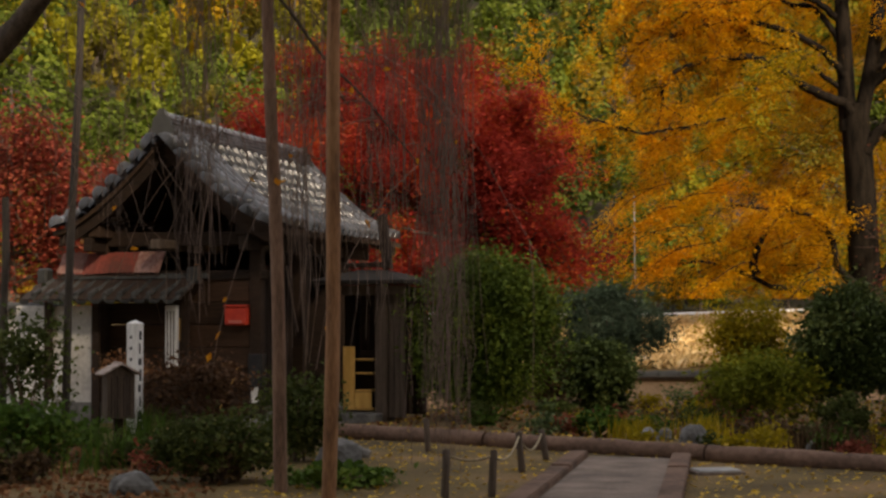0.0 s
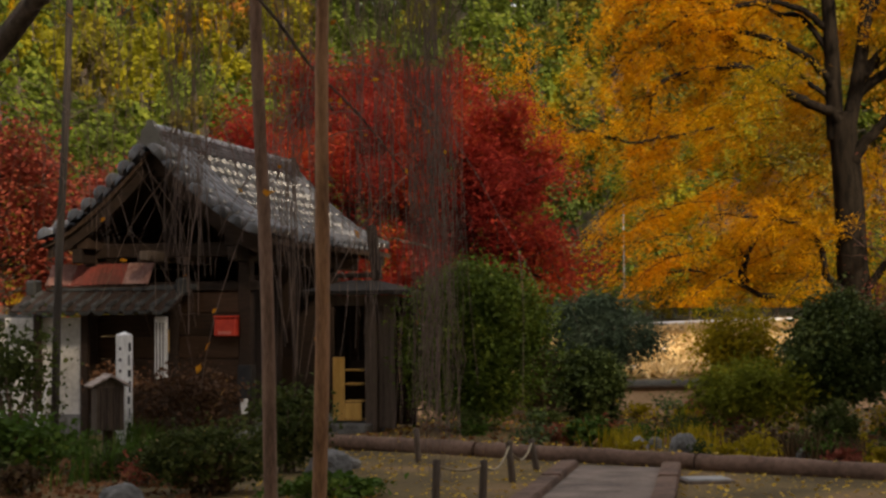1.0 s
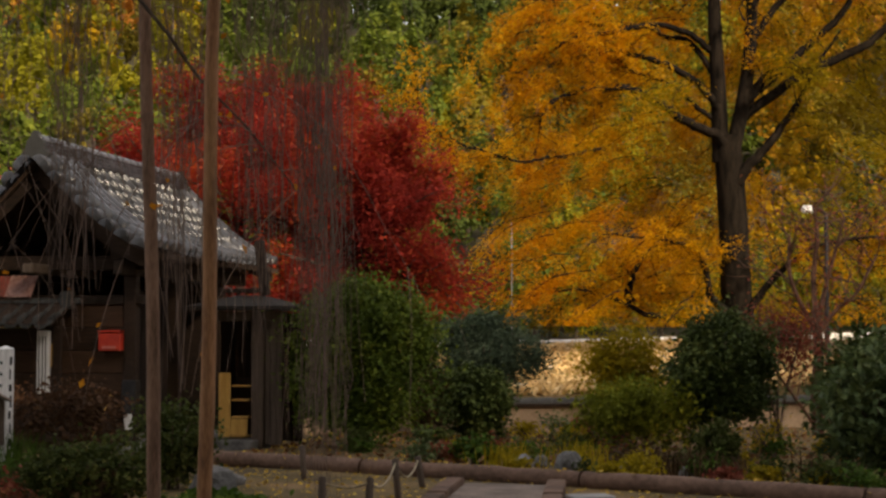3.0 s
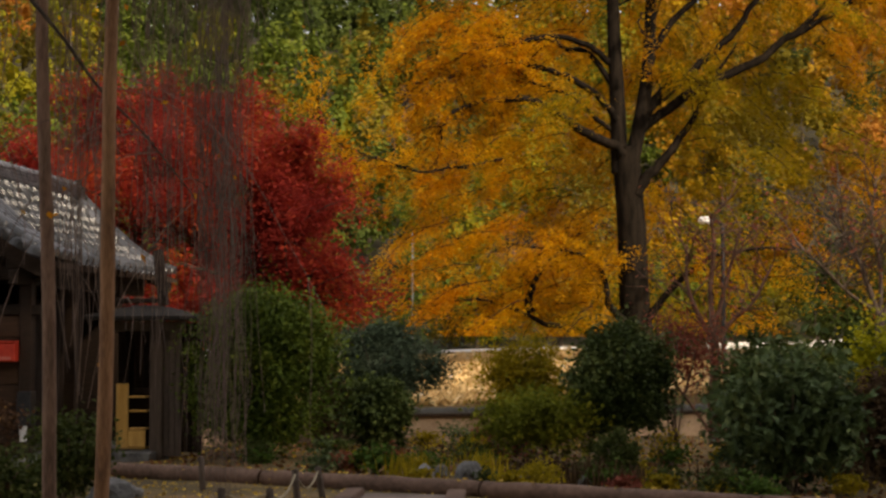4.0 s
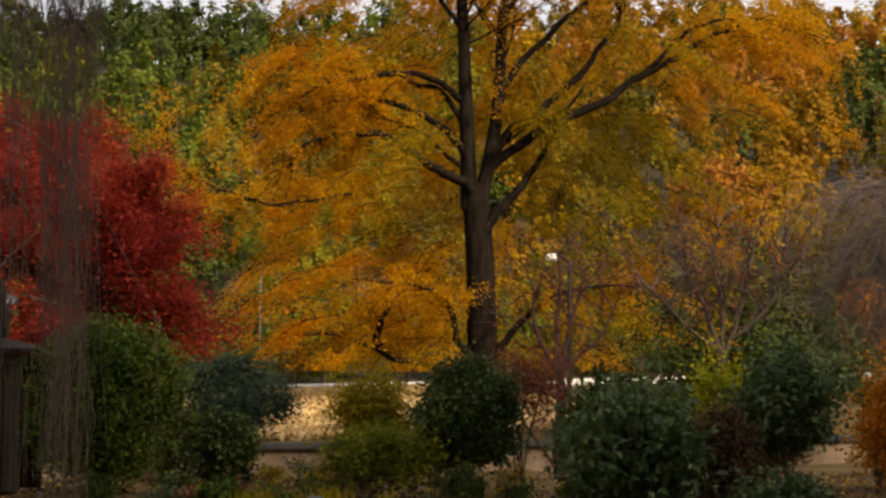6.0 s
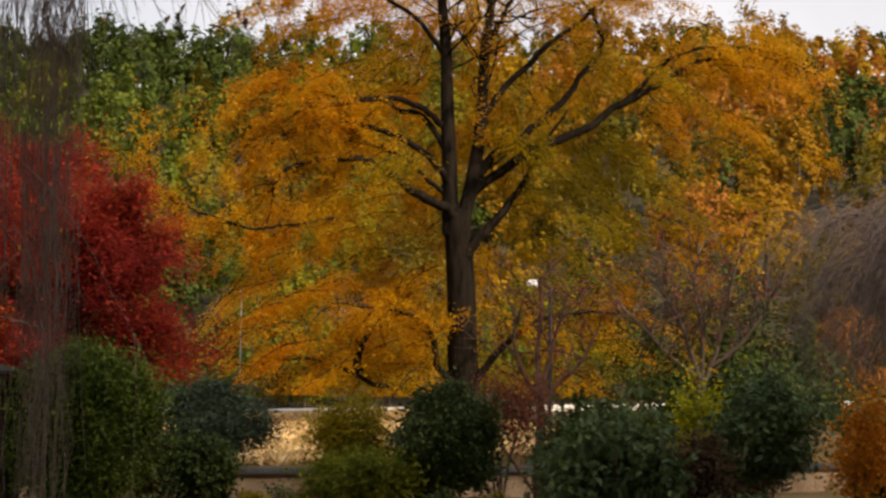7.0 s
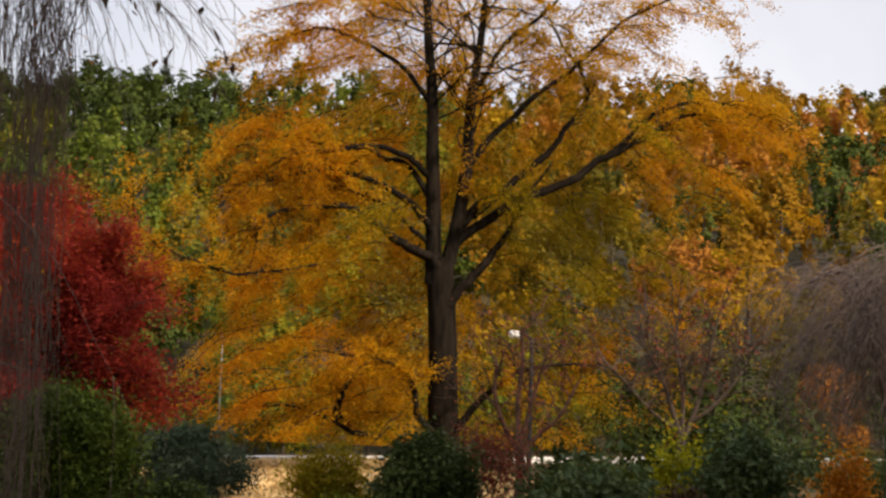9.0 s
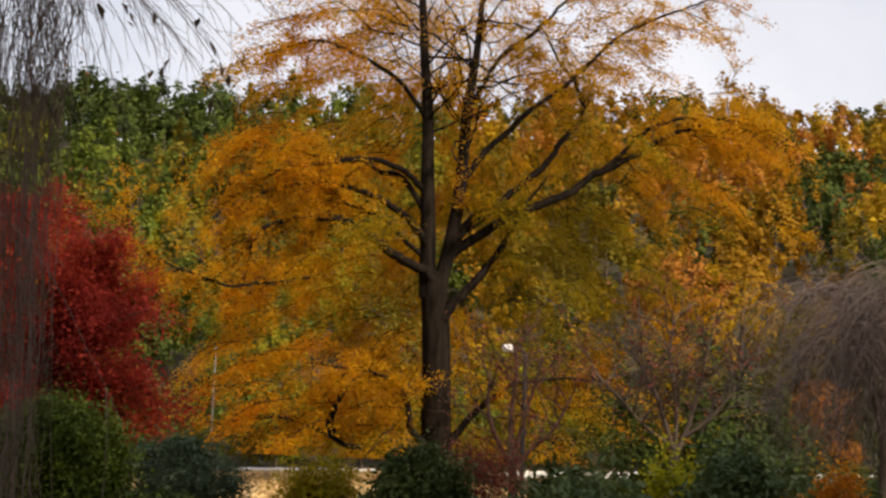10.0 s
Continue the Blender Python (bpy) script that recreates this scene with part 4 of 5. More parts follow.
    for points, r in bold:
        line = bend(points, 6)
        line[3:] += np.cumsum(rng.normal(size=(len(line) - 3, 3)) * 0.018, axis=0)
        lines.append((line, 0.018 + (r - 0.018) * np.linspace(1, 0, len(line)) ** 0.9))
        for k in range(int(len(line) * 0.45), len(line), 2):
            for _ in range(2):
                along = line[k] - line[k - 1]
                along /= np.linalg.norm(along)
                side = rng.normal(size=3) * (0.8, 0.8, 0.6)
                grow(rng, line[k], along * 0.6 + side * 0.8 + (0, 0, -0.1), rng.uniform(0.6, 1.3), 0.013, 1, lines, tips, 0.2, (3, 6), 0.8, 0.3, 6)
    for stem in stems:
        for k in range(13, len(stem)):
            side = rng.normal(size=3) * (1, 1, 0.4)
            grow(rng, stem[k], side + (0, 0, 0.8), rng.uniform(1.4, 2.8), 0.032, 1, lines, tips, 0.06, (3, 6), 0.9, 0.35, 6)
    # sprays: twigs that run outward and hang, leafed in flat tiers
    P = [along_tips(rng, tips, 90000, 0.08)]
    for i in range(430):
        z = 1.15 + 12.6 * ((i * 0.618) % 1.0) ** 1.08
        a = rng.uniform(0, 2 * np.pi)
        c, d = math.cos(a), math.sin(a)
        rho = rng.uniform(0.3, 1.0) ** 0.75
        if d < 0 and (rho < 0.75 or abs(c) < 0.4):
            d *= -1
        p = np.array([c * rho * crown_width(z, c) * 0.93, d * rho * 4.6 + 0.4, z])
        out = np.array([c * 1.3, d, rng.uniform(-0.15, 0.25)])
        out /= np.linalg.norm(out)
        n, ln = 7, rng.uniform(1.1, 2.3)
        pts = [p - out * ln * 0.5]
        for _ in range(n):
            out = out + np.array([0, 0, -0.16 if z < 10 else -0.08]) + rng.normal(size=3) * 0.08
            out /= np.linalg.norm(out)
            pts.append(pts[-1] + out * ln / n)
        pts = np.array(pts)
        lines.append((pts, np.linspace(0.016, 0.006, n + 1)))
        m = int((680 if z < 8.5 else 620 if z < 10.5 else 560) * rng.uniform(0.5, 1.4) * (0.5 if c > 0 and z < 4 else 1.0))
        t = rng.uniform(0.05, 1.0, m) * n
        j = np.minimum(t.astype(int), n - 1)
        q = pts[j] + (pts[j + 1] - pts[j]) * (t - j)[:, None]
        flat = np.array([-out[1], out[0], 0])
        flat /= np.linalg.norm(flat) + 1e-6
        q += flat * (rng.normal(size=m) * 0.26)[:, None] + rng.normal(size=(m, 3)) * 0.06
        q[:, 2] -= np.abs(rng.normal(size=m)) * (0.19 if z < 10 else 0.14)
        P.append(q)
    P = np.concatenate(P)
    P = P[P[:, 2] > 0.75]
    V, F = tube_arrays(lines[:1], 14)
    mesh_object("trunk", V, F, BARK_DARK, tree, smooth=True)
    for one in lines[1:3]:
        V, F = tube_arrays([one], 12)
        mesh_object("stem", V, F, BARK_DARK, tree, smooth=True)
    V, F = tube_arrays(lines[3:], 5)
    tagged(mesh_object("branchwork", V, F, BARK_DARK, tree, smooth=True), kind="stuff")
    # the wood near the two stems is half bare
    bare = (np.abs(P[:, 0] + 0.08) < 0.52) & (P[:, 1] < 0.4) & (P[:, 2] < 10.5) & (rng.uniform(size=len(P)) < 0.3)
    P = P[~bare]
    # the middle of the crown to the east still has an olive cast; the low western tiers are amber
    patch = np.array([noise.noise((q[0] * 0.45, q[1] * 0.45, q[2] * 0.45)) for q in P])
    east = np.exp(-((P[:, 0] - 3.2) / 2.5) ** 2 - ((P[:, 2] - 5.6) / 2.4) ** 2)
    olive = patch * 0.9 + east * 1.0 + 0.25 * (P[:, 0] > 0.5) * (P[:, 2] < 8.5) + rng.normal(size=len(P)) * 0.2 > 0.56
    amber = ~olive & (-patch * 0.9 + rng.normal(size=len(P)) * 0.2 + 0.12 * (P[:, 0] < -2.5) > 0.30)
    for name, sel, m in (("crown", ~olive & ~amber, GINKGO), ("olive_leaves", olive, GINKGO_GREEN), ("amber_leaves", amber, GINKGO_AMBER)):
        V, F = leaf_arrays(P[sel], 0.055, rng, 1.6, 0.5, 0.1, 0.5)
        mesh_object(name, V, F, m, tree)


ginkgo()


def broad_tree(name, x, y, height, reach, m, label, seed, leaves=20000, size=0.11, bark=BARK, first=0.3, flat=0.5, droop=0.05, levels=2, spread=0.25, lean=0.0):
    rng = np.random.default_rng(seed)
    tree = thing(name, pose(x, y, ground_z(x, y) - 0.1), label, "tree")
    lines, tips = [], []
    trunk = bend([(0, 0, -0.2), (0.08 * lean, 0.05, height * 0.25), (0.2 * lean, -0.05, height * 0.5), (0.35 * lean, 0, height * 0.8)], 6)
    lines.append((trunk, np.linspace(0.035 * height, 0.008 * height, len(trunk))))
    n = len(trunk)
    for k in range(int(n * first), n):
        for _ in range(2):
            a = rng.uniform(0, 2 * np.pi)
            h = (k - n * first) / (n * (1 - first))
            ln = reach * (1.0 - 0.55 * h) * rng.uniform(0.65, 1.0)
            grow(rng, trunk[k], (math.cos(a), math.sin(a), flat * (0.6 + h)), ln, 0.011 * height * (1 - 0.5 * h), levels - 1, lines, tips, droop, (4, 7), 0.8, 0.3, 7)
    V, F = tube_arrays(lines[:1], 10)
    mesh_object("trunk", V, F, bark, tree, smooth=True)
    V, F = tube_arrays(lines[1:], 5)
    tagged(mesh_object("branchwork", V, F, bark, tree, smooth=True), kind="stuff")
    if leaves:
        P = along_tips(rng, tips, leaves, spread)
        V, F = leaf_arrays(P, size, rng, 1.1, 0.45, 0.08)
        mesh_object("crown", V, F, m, tree)
    return tree


broad_tree("maple_tree", -1.60, 31.75, 6.2, 3.6, MAPLE, "spreading Japanese maple in deep scarlet leaf", 31, 130000, 0.066, spread=0.2)
broad_tree("maple_tree", 1.03, 30.50, 5.0, 2.4, MAPLE, "smaller Japanese maple with fiery red leaves", 32, 85000, 0.066, spread=0.18)
broad_tree("maple_tree", -9.21, 34.45, 5.2, 2.6, MAPLE_PINK, "maple with thin dull pink-red foliage", 33, 22000, 0.09, spread=0.25)
broad_tree("maple_tree", -7.01, 37.53, 4.6, 2.2, MAPLE_PINK, "maple with thin dull pink-red foliage", 34, 13000, 0.09, spread=0.25)


def bare_tree(x, y, seed, label, m, leaves, leaf_m):
    """Short pale trunk that forks low into a vase of upright stems."""
    rng = np.random.default_rng(seed)
    tree = thing("bare_tree", pose(x, y, -0.05), label, "tree")
    trunk = bend([(0.02, 0, -0.1), (0.0, 0, 0.8), (-0.03, 0, 1.5), (0.0, 0, 2.15)], 5)
    V, F = tube_arrays([(trunk, np.linspace(0.10, 0.075, len(trunk)))], 9)
    mesh_object("trunk", V, F, m, tree, smooth=True)
    lines, tips = [], []
    for points, r in (([(0, 0, 2.0), (-0.2, 0, 2.6), (-0.4, 0, 3.1), (-0.75, 0.1, 3.7)], 0.055), ([(0, 0, 2.0), (0.22, 0, 2.5), (0.42, 0, 3.2), (0.6, 0, 4.0)], 0.055),
                      ([(0, 0, 2.1), (0.05, 0.1, 2.9), (-0.08, 0.1, 3.6), (0.0, 0.1, 4.3)], 0.045), ([(0.1, 0, 2.3), (0.5, -0.1, 2.6), (0.95, -0.1, 3.1), (1.2, -0.1, 3.6)], 0.035), ([(-0.1, 0, 2.2), (-0.6, -0.1, 2.5), (-1.0, -0.1, 2.9), (-1.35, -0.1, 3.2)], 0.035)):
        line = bend(points, 5)
        lines.append((line, np.linspace(r, r * 0.4, len(line))))
        for k in range(5, len(line)):
            for _ in range(2):
                grow(rng, line[k], rng.normal(size=3) * (0.9, 0.6, 0.3) + (0, 0, 0.8), rng.uniform(0.5, 1.2), 0.014, 1, lines, tips, 0.0, (2, 5), 0.7, 0.3, 6)
    V, F = tube_arrays(lines, 5)
    tagged(mesh_object("branchwork", V, F, m, tree, smooth=True), kind="stuff")
    V, F = leaf_arrays(along_tips(rng, tips, leaves, 0.08), 0.07, rng)
    mesh_object("last_leaves", V, F, leaf_m, tree)


def crape_myrtle():
    """Vase of reddish stems on a short trunk."""
    rng = np.random.default_rng(41)
    tree = thing("crape_myrtle", pose(7.88, 25.3, -0.02), "bare crape myrtle with a vase of reddish brown stems", "tree")
    bark = surface("red_brown_bark", (0.05, 0.022, 0.015), (0.17, 0.08, 0.05), 0.7, 5, 0.3)
    trunk = bend([(0, 0, -0.1), (-0.02, 0, 0.7), (0.02, 0, 1.3), (0.0, 0, 1.85)], 5)
    V, F = tube_arrays([(trunk, np.linspace(0.10, 0.075, len(trunk)))], 9)
    mesh_object("trunk", V, F, bark, tree, smooth=True)
    lines, tips = [], []
    for points, r in (([(0, 0, 1.7), (-0.25, 0, 2.1), (-0.42, 0.05, 2.6), (-0.40, 0.1, 3.2)], 0.05), ([(0, 0, 1.6), (0.3, 0, 2.0), (0.62, -0.1, 2.3), (0.95, -0.1, 2.9)], 0.045),
                      ([(0, 0, 1.8), (-0.02, 0.1, 2.5), (0.05, 0.1, 3.2), (0.0, 0.1, 3.7)], 0.055), ([(0, 0, 1.75), (0.18, 0.1, 2.4), (0.35, 0.1, 3.0), (0.5, 0.1, 3.5)], 0.045),
                      ([(0, 0, 0.1), (-0.3, -0.1, 0.5), (-0.75, -0.2, 1.1), (-1.0, -0.2, 1.7)], 0.03), ([(0.05, 0, 0.1), (0.2, -0.1, 0.6), (0.12, -0.2, 1.2), (-0.1, -0.2, 1.9)], 0.03)):
        line = bend(points, 5)
        lines.append((line, np.linspace(r, r * 0.45, len(line))))
        for k in range(6, len(line), 1):
            grow(rng, line[k], rng.normal(size=3) * (0.8, 0.6, 0.3) + (0, 0, 0.9), rng.uniform(0.5, 1.1), 0.014, 1, lines, tips, -0.02, (2, 5), 0.7, 0.25, 6)
    V, F = tube_arrays(lines, 6)
    tagged(mesh_object("branchwork", V, F, bark, tree, smooth=True), kind="stuff")
    V, F = leaf_arrays(along_tips(rng, tips, 600, 0.09), 0.06, rng)
    mesh_object("last_leaves", V, F, NANDINA_RED, tree)


crape_myrtle()
bare_tree(10.52, 24.87, 42, "bare multi-stemmed tree with pale grey branches", TWIG_PALE, 600, NANDINA_RED)


def weeping(name, x, y, label, seed, limbs, strands, longest, trunk_points, trunk_r, leaves=0, low=0.8, sway=0.0, twig=TWIG):
    """A bare weeping cherry: limbs given as lines, thin strands hanging from them."""
    rng = np.random.default_rng(seed)
    tree = thing(name, pose(x, y, 0), label, "tree")
    trunk = bend(trunk_points, 6)
    V, F = tube_arrays([(trunk, np.linspace(trunk_r, trunk_r * 0.5, len(trunk)))], 10)
    mesh_object("trunk", V, F, BARK, tree, smooth=True)
    lines, ends = [], []
    for points, r in limbs:
        line = bend(points, 7)
        lines.append((line, np.linspace(r, r * 0.25, len(line))))
        for _ in range(strands):
            k = int(rng.integers(2, len(line)))
            p = line[k].copy()
            d = rng.normal(size=3) * (0.7, 0.5, 0.25) + (sway, 0, 0.15)
            d /= np.linalg.norm(d)
            n = int(rng.integers(9, 15))
            step = rng.uniform(0.4, 1.0) * longest / n
            pts = [p]
            for i in range(n):
                d = d + np.array([0, 0, -0.2]) + rng.normal(size=3) * 0.07
                d /= np.linalg.norm(d)
                q = pts[-1] + d * step
                if q[2] < low:
                    break
                pts.append(q)
            if len(pts) > 3:
                lines.append((np.array(pts), np.linspace(0.006, 0.0025, len(pts))))
                ends.append(np.array(pts))
                for _ in range(2):
                    j = int(rng.integers(1, len(pts) - 1))
                    sub = [pts[j]]
                    e = rng.normal(size=3) * 0.5 + (0, 0, -0.5)
                    for i in range(6):
                        e = e + np.array([0, 0, -0.3]) + rng.normal(size=3) * 0.08
                        e /= np.linalg.norm(e)
                        sub.append(sub[-1] + e * step * 0.7)
                    if sub[-1][2] > low - 0.3:
                        lines.append((np.array(sub), np.linspace(0.004, 0.002, len(sub))))
    thick = [l for l in lines if l[1][0] > 0.02]
    for one in thick:
        V, F = tube_arrays([one], 8)
        mesh_object("limb", V, F, BARK, tree, smooth=True)
    V, F = tube_arrays([l for l in lines if l[1][0] <= 0.02], 3)
    tagged(mesh_object("twigwork", V, F, twig, tree), kind="stuff")
    if leaves:
        P = along_tips(rng, ends, leaves, 0.02)
        V, F = leaf_arrays(P, 0.075, rng, 0.0, 0.3, 0.1, 2.5)
        mesh_object("last_leaves", V, F, ORANGE_LEAF, tree)
    return tree


# the near tree stands left of the path of view; its limbs arch over on props
weeping("weeping_cherry", -5.91, 15.29, "bare weeping cherry with long hanging twigs and few orange leaves", 51, [
    ([(0, 0, 2.2), (0.9, 0.1, 3.3), (1.9, 0.0, 4.3), (3.2, -0.4, 5.9), (4.4, -0.8, 6.6)], 0.18),
    ([(2.6, -0.8, 6.2), (3.7, -1.2, 5.2), (4.5, -1.3, 4.3), (4.87, -1.3, 3.8), (5.26, -1.3, 3.4), (5.7, -1.3, 2.85)], 0.024),
    ([(0.2, 0, 2.8), (1.6, -0.6, 4.6), (3.2, -1.2, 6.2), (4.5, -1.6, 6.9), (5.5, -1.6, 6.6)], 0.07),
    ([(0.4, 0, 3.2), (2.0, 0.4, 5.2), (3.8, 0.2, 6.4), (4.9, -0.4, 6.8), (5.7, -0.8, 6.3)], 0.06),
    ([(0.4, 0, 3.2), (2.4, 1.2, 5.2), (4.0, 1.6, 6.3), (5.0, 1.2, 6.8), (5.7, 0.9, 6.6)], 0.05),
], 16, 3.4, [(0, 0, -0.2), (-0.1, 0, 1.0), (0, 0, 2.3), (0.3, 0, 3.2)], 0.26, 150, 0.9, 0.45)


def curtain(x, y, wide, count, top, low, seed, thick=0.006, kink=0.018, span=1.0):
    """A sheaf of twigs that hangs almost to the ground."""
    rng = np.random.default_rng(seed)
    tree = thing("hanging_sheaf", pose(x, y, 0), "dense sheaf of bare hanging cherry twigs", "branches")
    stem = bend([(-1.3 * span, -0.2, top + 0.3), (-0.6 * span, 0, top + 0.5), (0.1 * span, 0, top + 0.35), (0.6 * span, 0, top - 0.2)], 5)
    V, F = tube_arrays([(stem, np.linspace(0.035, 0.015, len(stem)))], 6)
    mesh_object("branch", V, F, BARK, tree, smooth=True)
    lines = []
    for _ in range(count):
        k = int(rng.integers(4, len(stem)))
        end = np.array([rng.normal() * wide * 0.55, rng.normal() * 0.25, low + abs(rng.normal()) * 0.9])
        a = stem[k]
        mid = a * 0.55 + end * 0.45 + (rng.normal() * 0.06, rng.normal() * 0.05, 0.25)
        pts = bend([a, (a + mid) / 2 + (end - a) * (0.12, 0.12, 0), mid + (end - mid) * (0.4, 0.4, 0), end], 4)
        pts[1:-1] += rng.normal(size=(len(pts) - 2, 3)) * kink
        lines.append((pts, np.linspace(thick, thick * 0.45, len(pts)) * rng.uniform(0.6, 1.3)))
        for _ in range(2):
            j = int(rng.integers(len(pts) // 3, len(pts) - 2))
            e = pts[j] + np.array([rng.normal() * 0.14, rng.normal() * 0.1, -rng.uniform(0.35, 0.9)])
            q = bend([pts[j], pts[j] * 0.6 + e * 0.4 + (rng.normal() * 0.05, 0, 0.08), e], 4)
            lines.append((q, np.linspace(thick * 0.6, thick * 0.3, len(q))))
    V, F = tube_arrays(lines, 3)
    tagged(mesh_object("twigwork", V, F, TWIG, tree), kind="stuff")


curtain(-0.02, 14.3, 0.24, 52, 6.4, 0.12, 61, 0.0055, 0.06, 0.5)
curtain(0.06, 14.6, 0.3, 32, 6.6, 0.12, 67, 0.0055, 0.06, 0.5)
curtain(-2.30, 15.21, 0.22, 30, 6.2, 1.45, 62, 0.0075, 0.06)
curtain(-1.28, 14.99, 0.22, 30, 6.2, 1.05, 63, 0.0075, 0.06)
curtain(-0.62, 15.10, 0.16, 16, 6.2, 1.2, 65, 0.007, 0.055)
curtain(-3.20, 15.64, 0.35, 18, 6.2, 2.2, 66, 0.006, 0.05)
curtain(-0.40, 14.78, 0.34, 28, 6.3, 1.9, 64, span=0.5)



def arching_twigs():
    """Fine outer twigs of the near cherry, arching out and down, with a few last leaves."""
    rng = np.random.default_rng(69)
    tree = thing("arching_twigs", pose(-0.3, 14.0, 0), "thin arching cherry twigs with a few withered leaves", "branches")
    stem = bend([(-2.4, 0, 6.5), (-1.2, 0, 6.6), (-0.1, 0, 6.35), (0.55, 0, 6.0)], 6)
    V, F = tube_arrays([(stem, np.linspace(0.03, 0.01, len(stem)))], 6)
    mesh_object("branch", V, F, BARK, tree, smooth=True)
    lines = []
    for _ in range(40):
        k = int(rng.integers(8, len(stem)))
        d = np.array([rng.uniform(0.35, 1.0), rng.normal() * 0.25, rng.uniform(-0.3, 0.2)])
        d /= np.linalg.norm(d)
        pts, step = [stem[k]], rng.uniform(0.09, 0.17)
        for i in range(13):
            d = d + np.array([0, 0, -0.075]) + rng.normal(size=3) * 0.035
            d /= np.linalg.norm(d)
            pts.append(pts[-1] + d * step)
            if i in (2, 4, 6, 8, 10, 11):
                e = d + rng.normal(size=3) * 0.45
                side = [pts[-1]]
                for _ in range(5):
                    e = e / np.linalg.norm(e) + np.array([0, 0, -0.12])
                    side.append(side[-1] + e * rng.uniform(0.04, 0.09))
                lines.append((np.array(side), np.linspace(0.0035, 0.0015, 6)))
        lines.append((np.array(pts), np.linspace(0.0062, 0.0024, len(pts))))
    V, F = tube_arrays(lines, 3)
    tagged(mesh_object("twigwork", V, F, TWIG, tree), kind="stuff")
    P = along_tips(rng, [l[0] for l in lines], 34, 0.01) - (0, 0, 0.05)
    V, F = leaf_arrays(P, 0.13, rng, 0.0, 0.25, 0.15, 4.0)
    mesh_object("withered_leaves", V, F, BROWN_LEAF, tree)


arching_twigs()

weeping("weeping_cherry", 15.56, 27.07, "grey-brown domed weeping cherry, bare, with hanging twigs", 55, [
    ([(0, 0, 2.4), (-0.5, -0.3, 3.9), (-0.8, -0.6, 4.5), (-1.2, -0.8, 4.4), (-1.6, -0.9, 3.8)], 0.045),
    ([(0, 0, 2.4), (0.1, -0.6, 4.2), (-0.4, -1.2, 5.1), (-1.0, -1.4, 5.0)], 0.045),
    ([(0, 0, 2.6), (0.6, 0, 4.4), (1.2, -0.4, 5.5), (2.0, -0.6, 5.3)], 0.045),
    ([(0, 0, 2.6), (-0.2, 0.4, 4.6), (-0.6, 0.6, 5.3), (-1.4, 0.7, 5.0)], 0.045),
    ([(0, 0, 2.6), (0.3, 0.3, 4.4), (0.6, 0.2, 5.6), (1.0, 0.0, 5.7)], 0.045),
], 215, 3.4, [(0.05, 0, -0.2), (0, 0, 1.0), (0.05, 0, 2.0), (0, 0, 2.7)], 0.14, 0, 1.3, 0.0, TWIG_GREY)


# ---- shrubs ----
def shrub(name, x, y, shape, m, label, seed, n=5000, size=0.06, clumps=60, tight=0.2, z=None, stems=7, up=0.4, wide=0.42, hang=0.0, low=-0.7, group="", shell=0.6, category="shrub", blobs=5):
    """shape: half-widths across and deep, height of the middle, half-height."""
    rng = np.random.default_rng(seed)
    rx, ry, zc, rz = shape
    base = ground_z(x, y) if z is None else z
    ob = thing(name, pose(x, y, base), label, category, group)
    lines = []
    for _ in range(stems):
        a = rng.uniform(0, 2 * np.pi)
        e = np.array([math.cos(a) * rx * 0.6, math.sin(a) * ry * 0.6, zc + rz * rng.uniform(-0.2, 0.6)])
        pts = bend([(rng.normal() * 0.04, rng.normal() * 0.04, -0.05), e * (0.3, 0.3, 0.45), e], 5)
        lines.append((pts, np.linspace(0.02, 0.006, len(pts))))
    V, F = tube_arrays(lines, 5)
    tagged(mesh_object("stemwork", V, F, TWIG, ob), kind="stuff")
    if blobs == 1:
        P = cluster(rng, (0, 0, zc), (rx, ry, rz), n, clumps, tight, shell, low)
    else:
        P = []
        for i in range(blobs):
            o = rng.normal(size=3)
            o *= rng.uniform(0.3, 0.55) / np.linalg.norm(o)
            k = rng.uniform(0.45, 0.72)
            P.append(cluster(rng, (o[0] * rx, o[1] * ry, zc + o[2] * rz), (rx * k, ry * k, rz * k), int(n * 0.8 / blobs), max(8, clumps // blobs), tight * 1.3, shell, low))
        P.append(cluster(rng, (0, 0, zc), (rx, ry, rz), int(n * 0.2), clumps, tight, shell, low))
        P = np.concatenate(P)
    P[:, 2] = np.maximum(P[:, 2], 0.02)
    V, F = leaf_arrays(P, size, rng, up, wide, 0.12, hang)
    mesh_object("foliage", V, F, m, ob)
    return ob


shrub("camellia_bush", 0.66, 22.98, (1.12, 0.85, 1.2, 1.2), CAMELLIA, "large rounded camellia with dense green leaves", 71, 60000, 0.055, 420, 0.12, blobs=9, shell=0.5)
shrub("pine_shrub", 2.73, 25.34, (0.90, 0.6, 1.36, 0.58), BLUE_LEAF, "cloud-pruned blue-green evergreen shrub", 72, 16000, 0.10, 110, 0.15, wide=0.13, hang=0.9, blobs=8)
shrub("evergreen_bush", 1.72, 26.0, (0.5, 0.4, 0.7, 0.7), BROWN_LEAF, "bush of dead brown twigs and dull leaves", 93, 5200, 0.06, 60, 0.22)
shrub("evergreen_bush", 2.3, 24.4, (0.56, 0.45, 0.55, 0.55), DARK_LEAF, "small dark green bush under the pruned evergreen", 73, 9000, 0.065, 80, 0.18)
shrub("nandina_shrub", 4.29, 22.6, (0.6, 0.5, 1.15, 0.6), NANDINA, "airy yellow-green nandina shrub", 74, 6500, 0.075, 60, 0.24, wide=0.24)
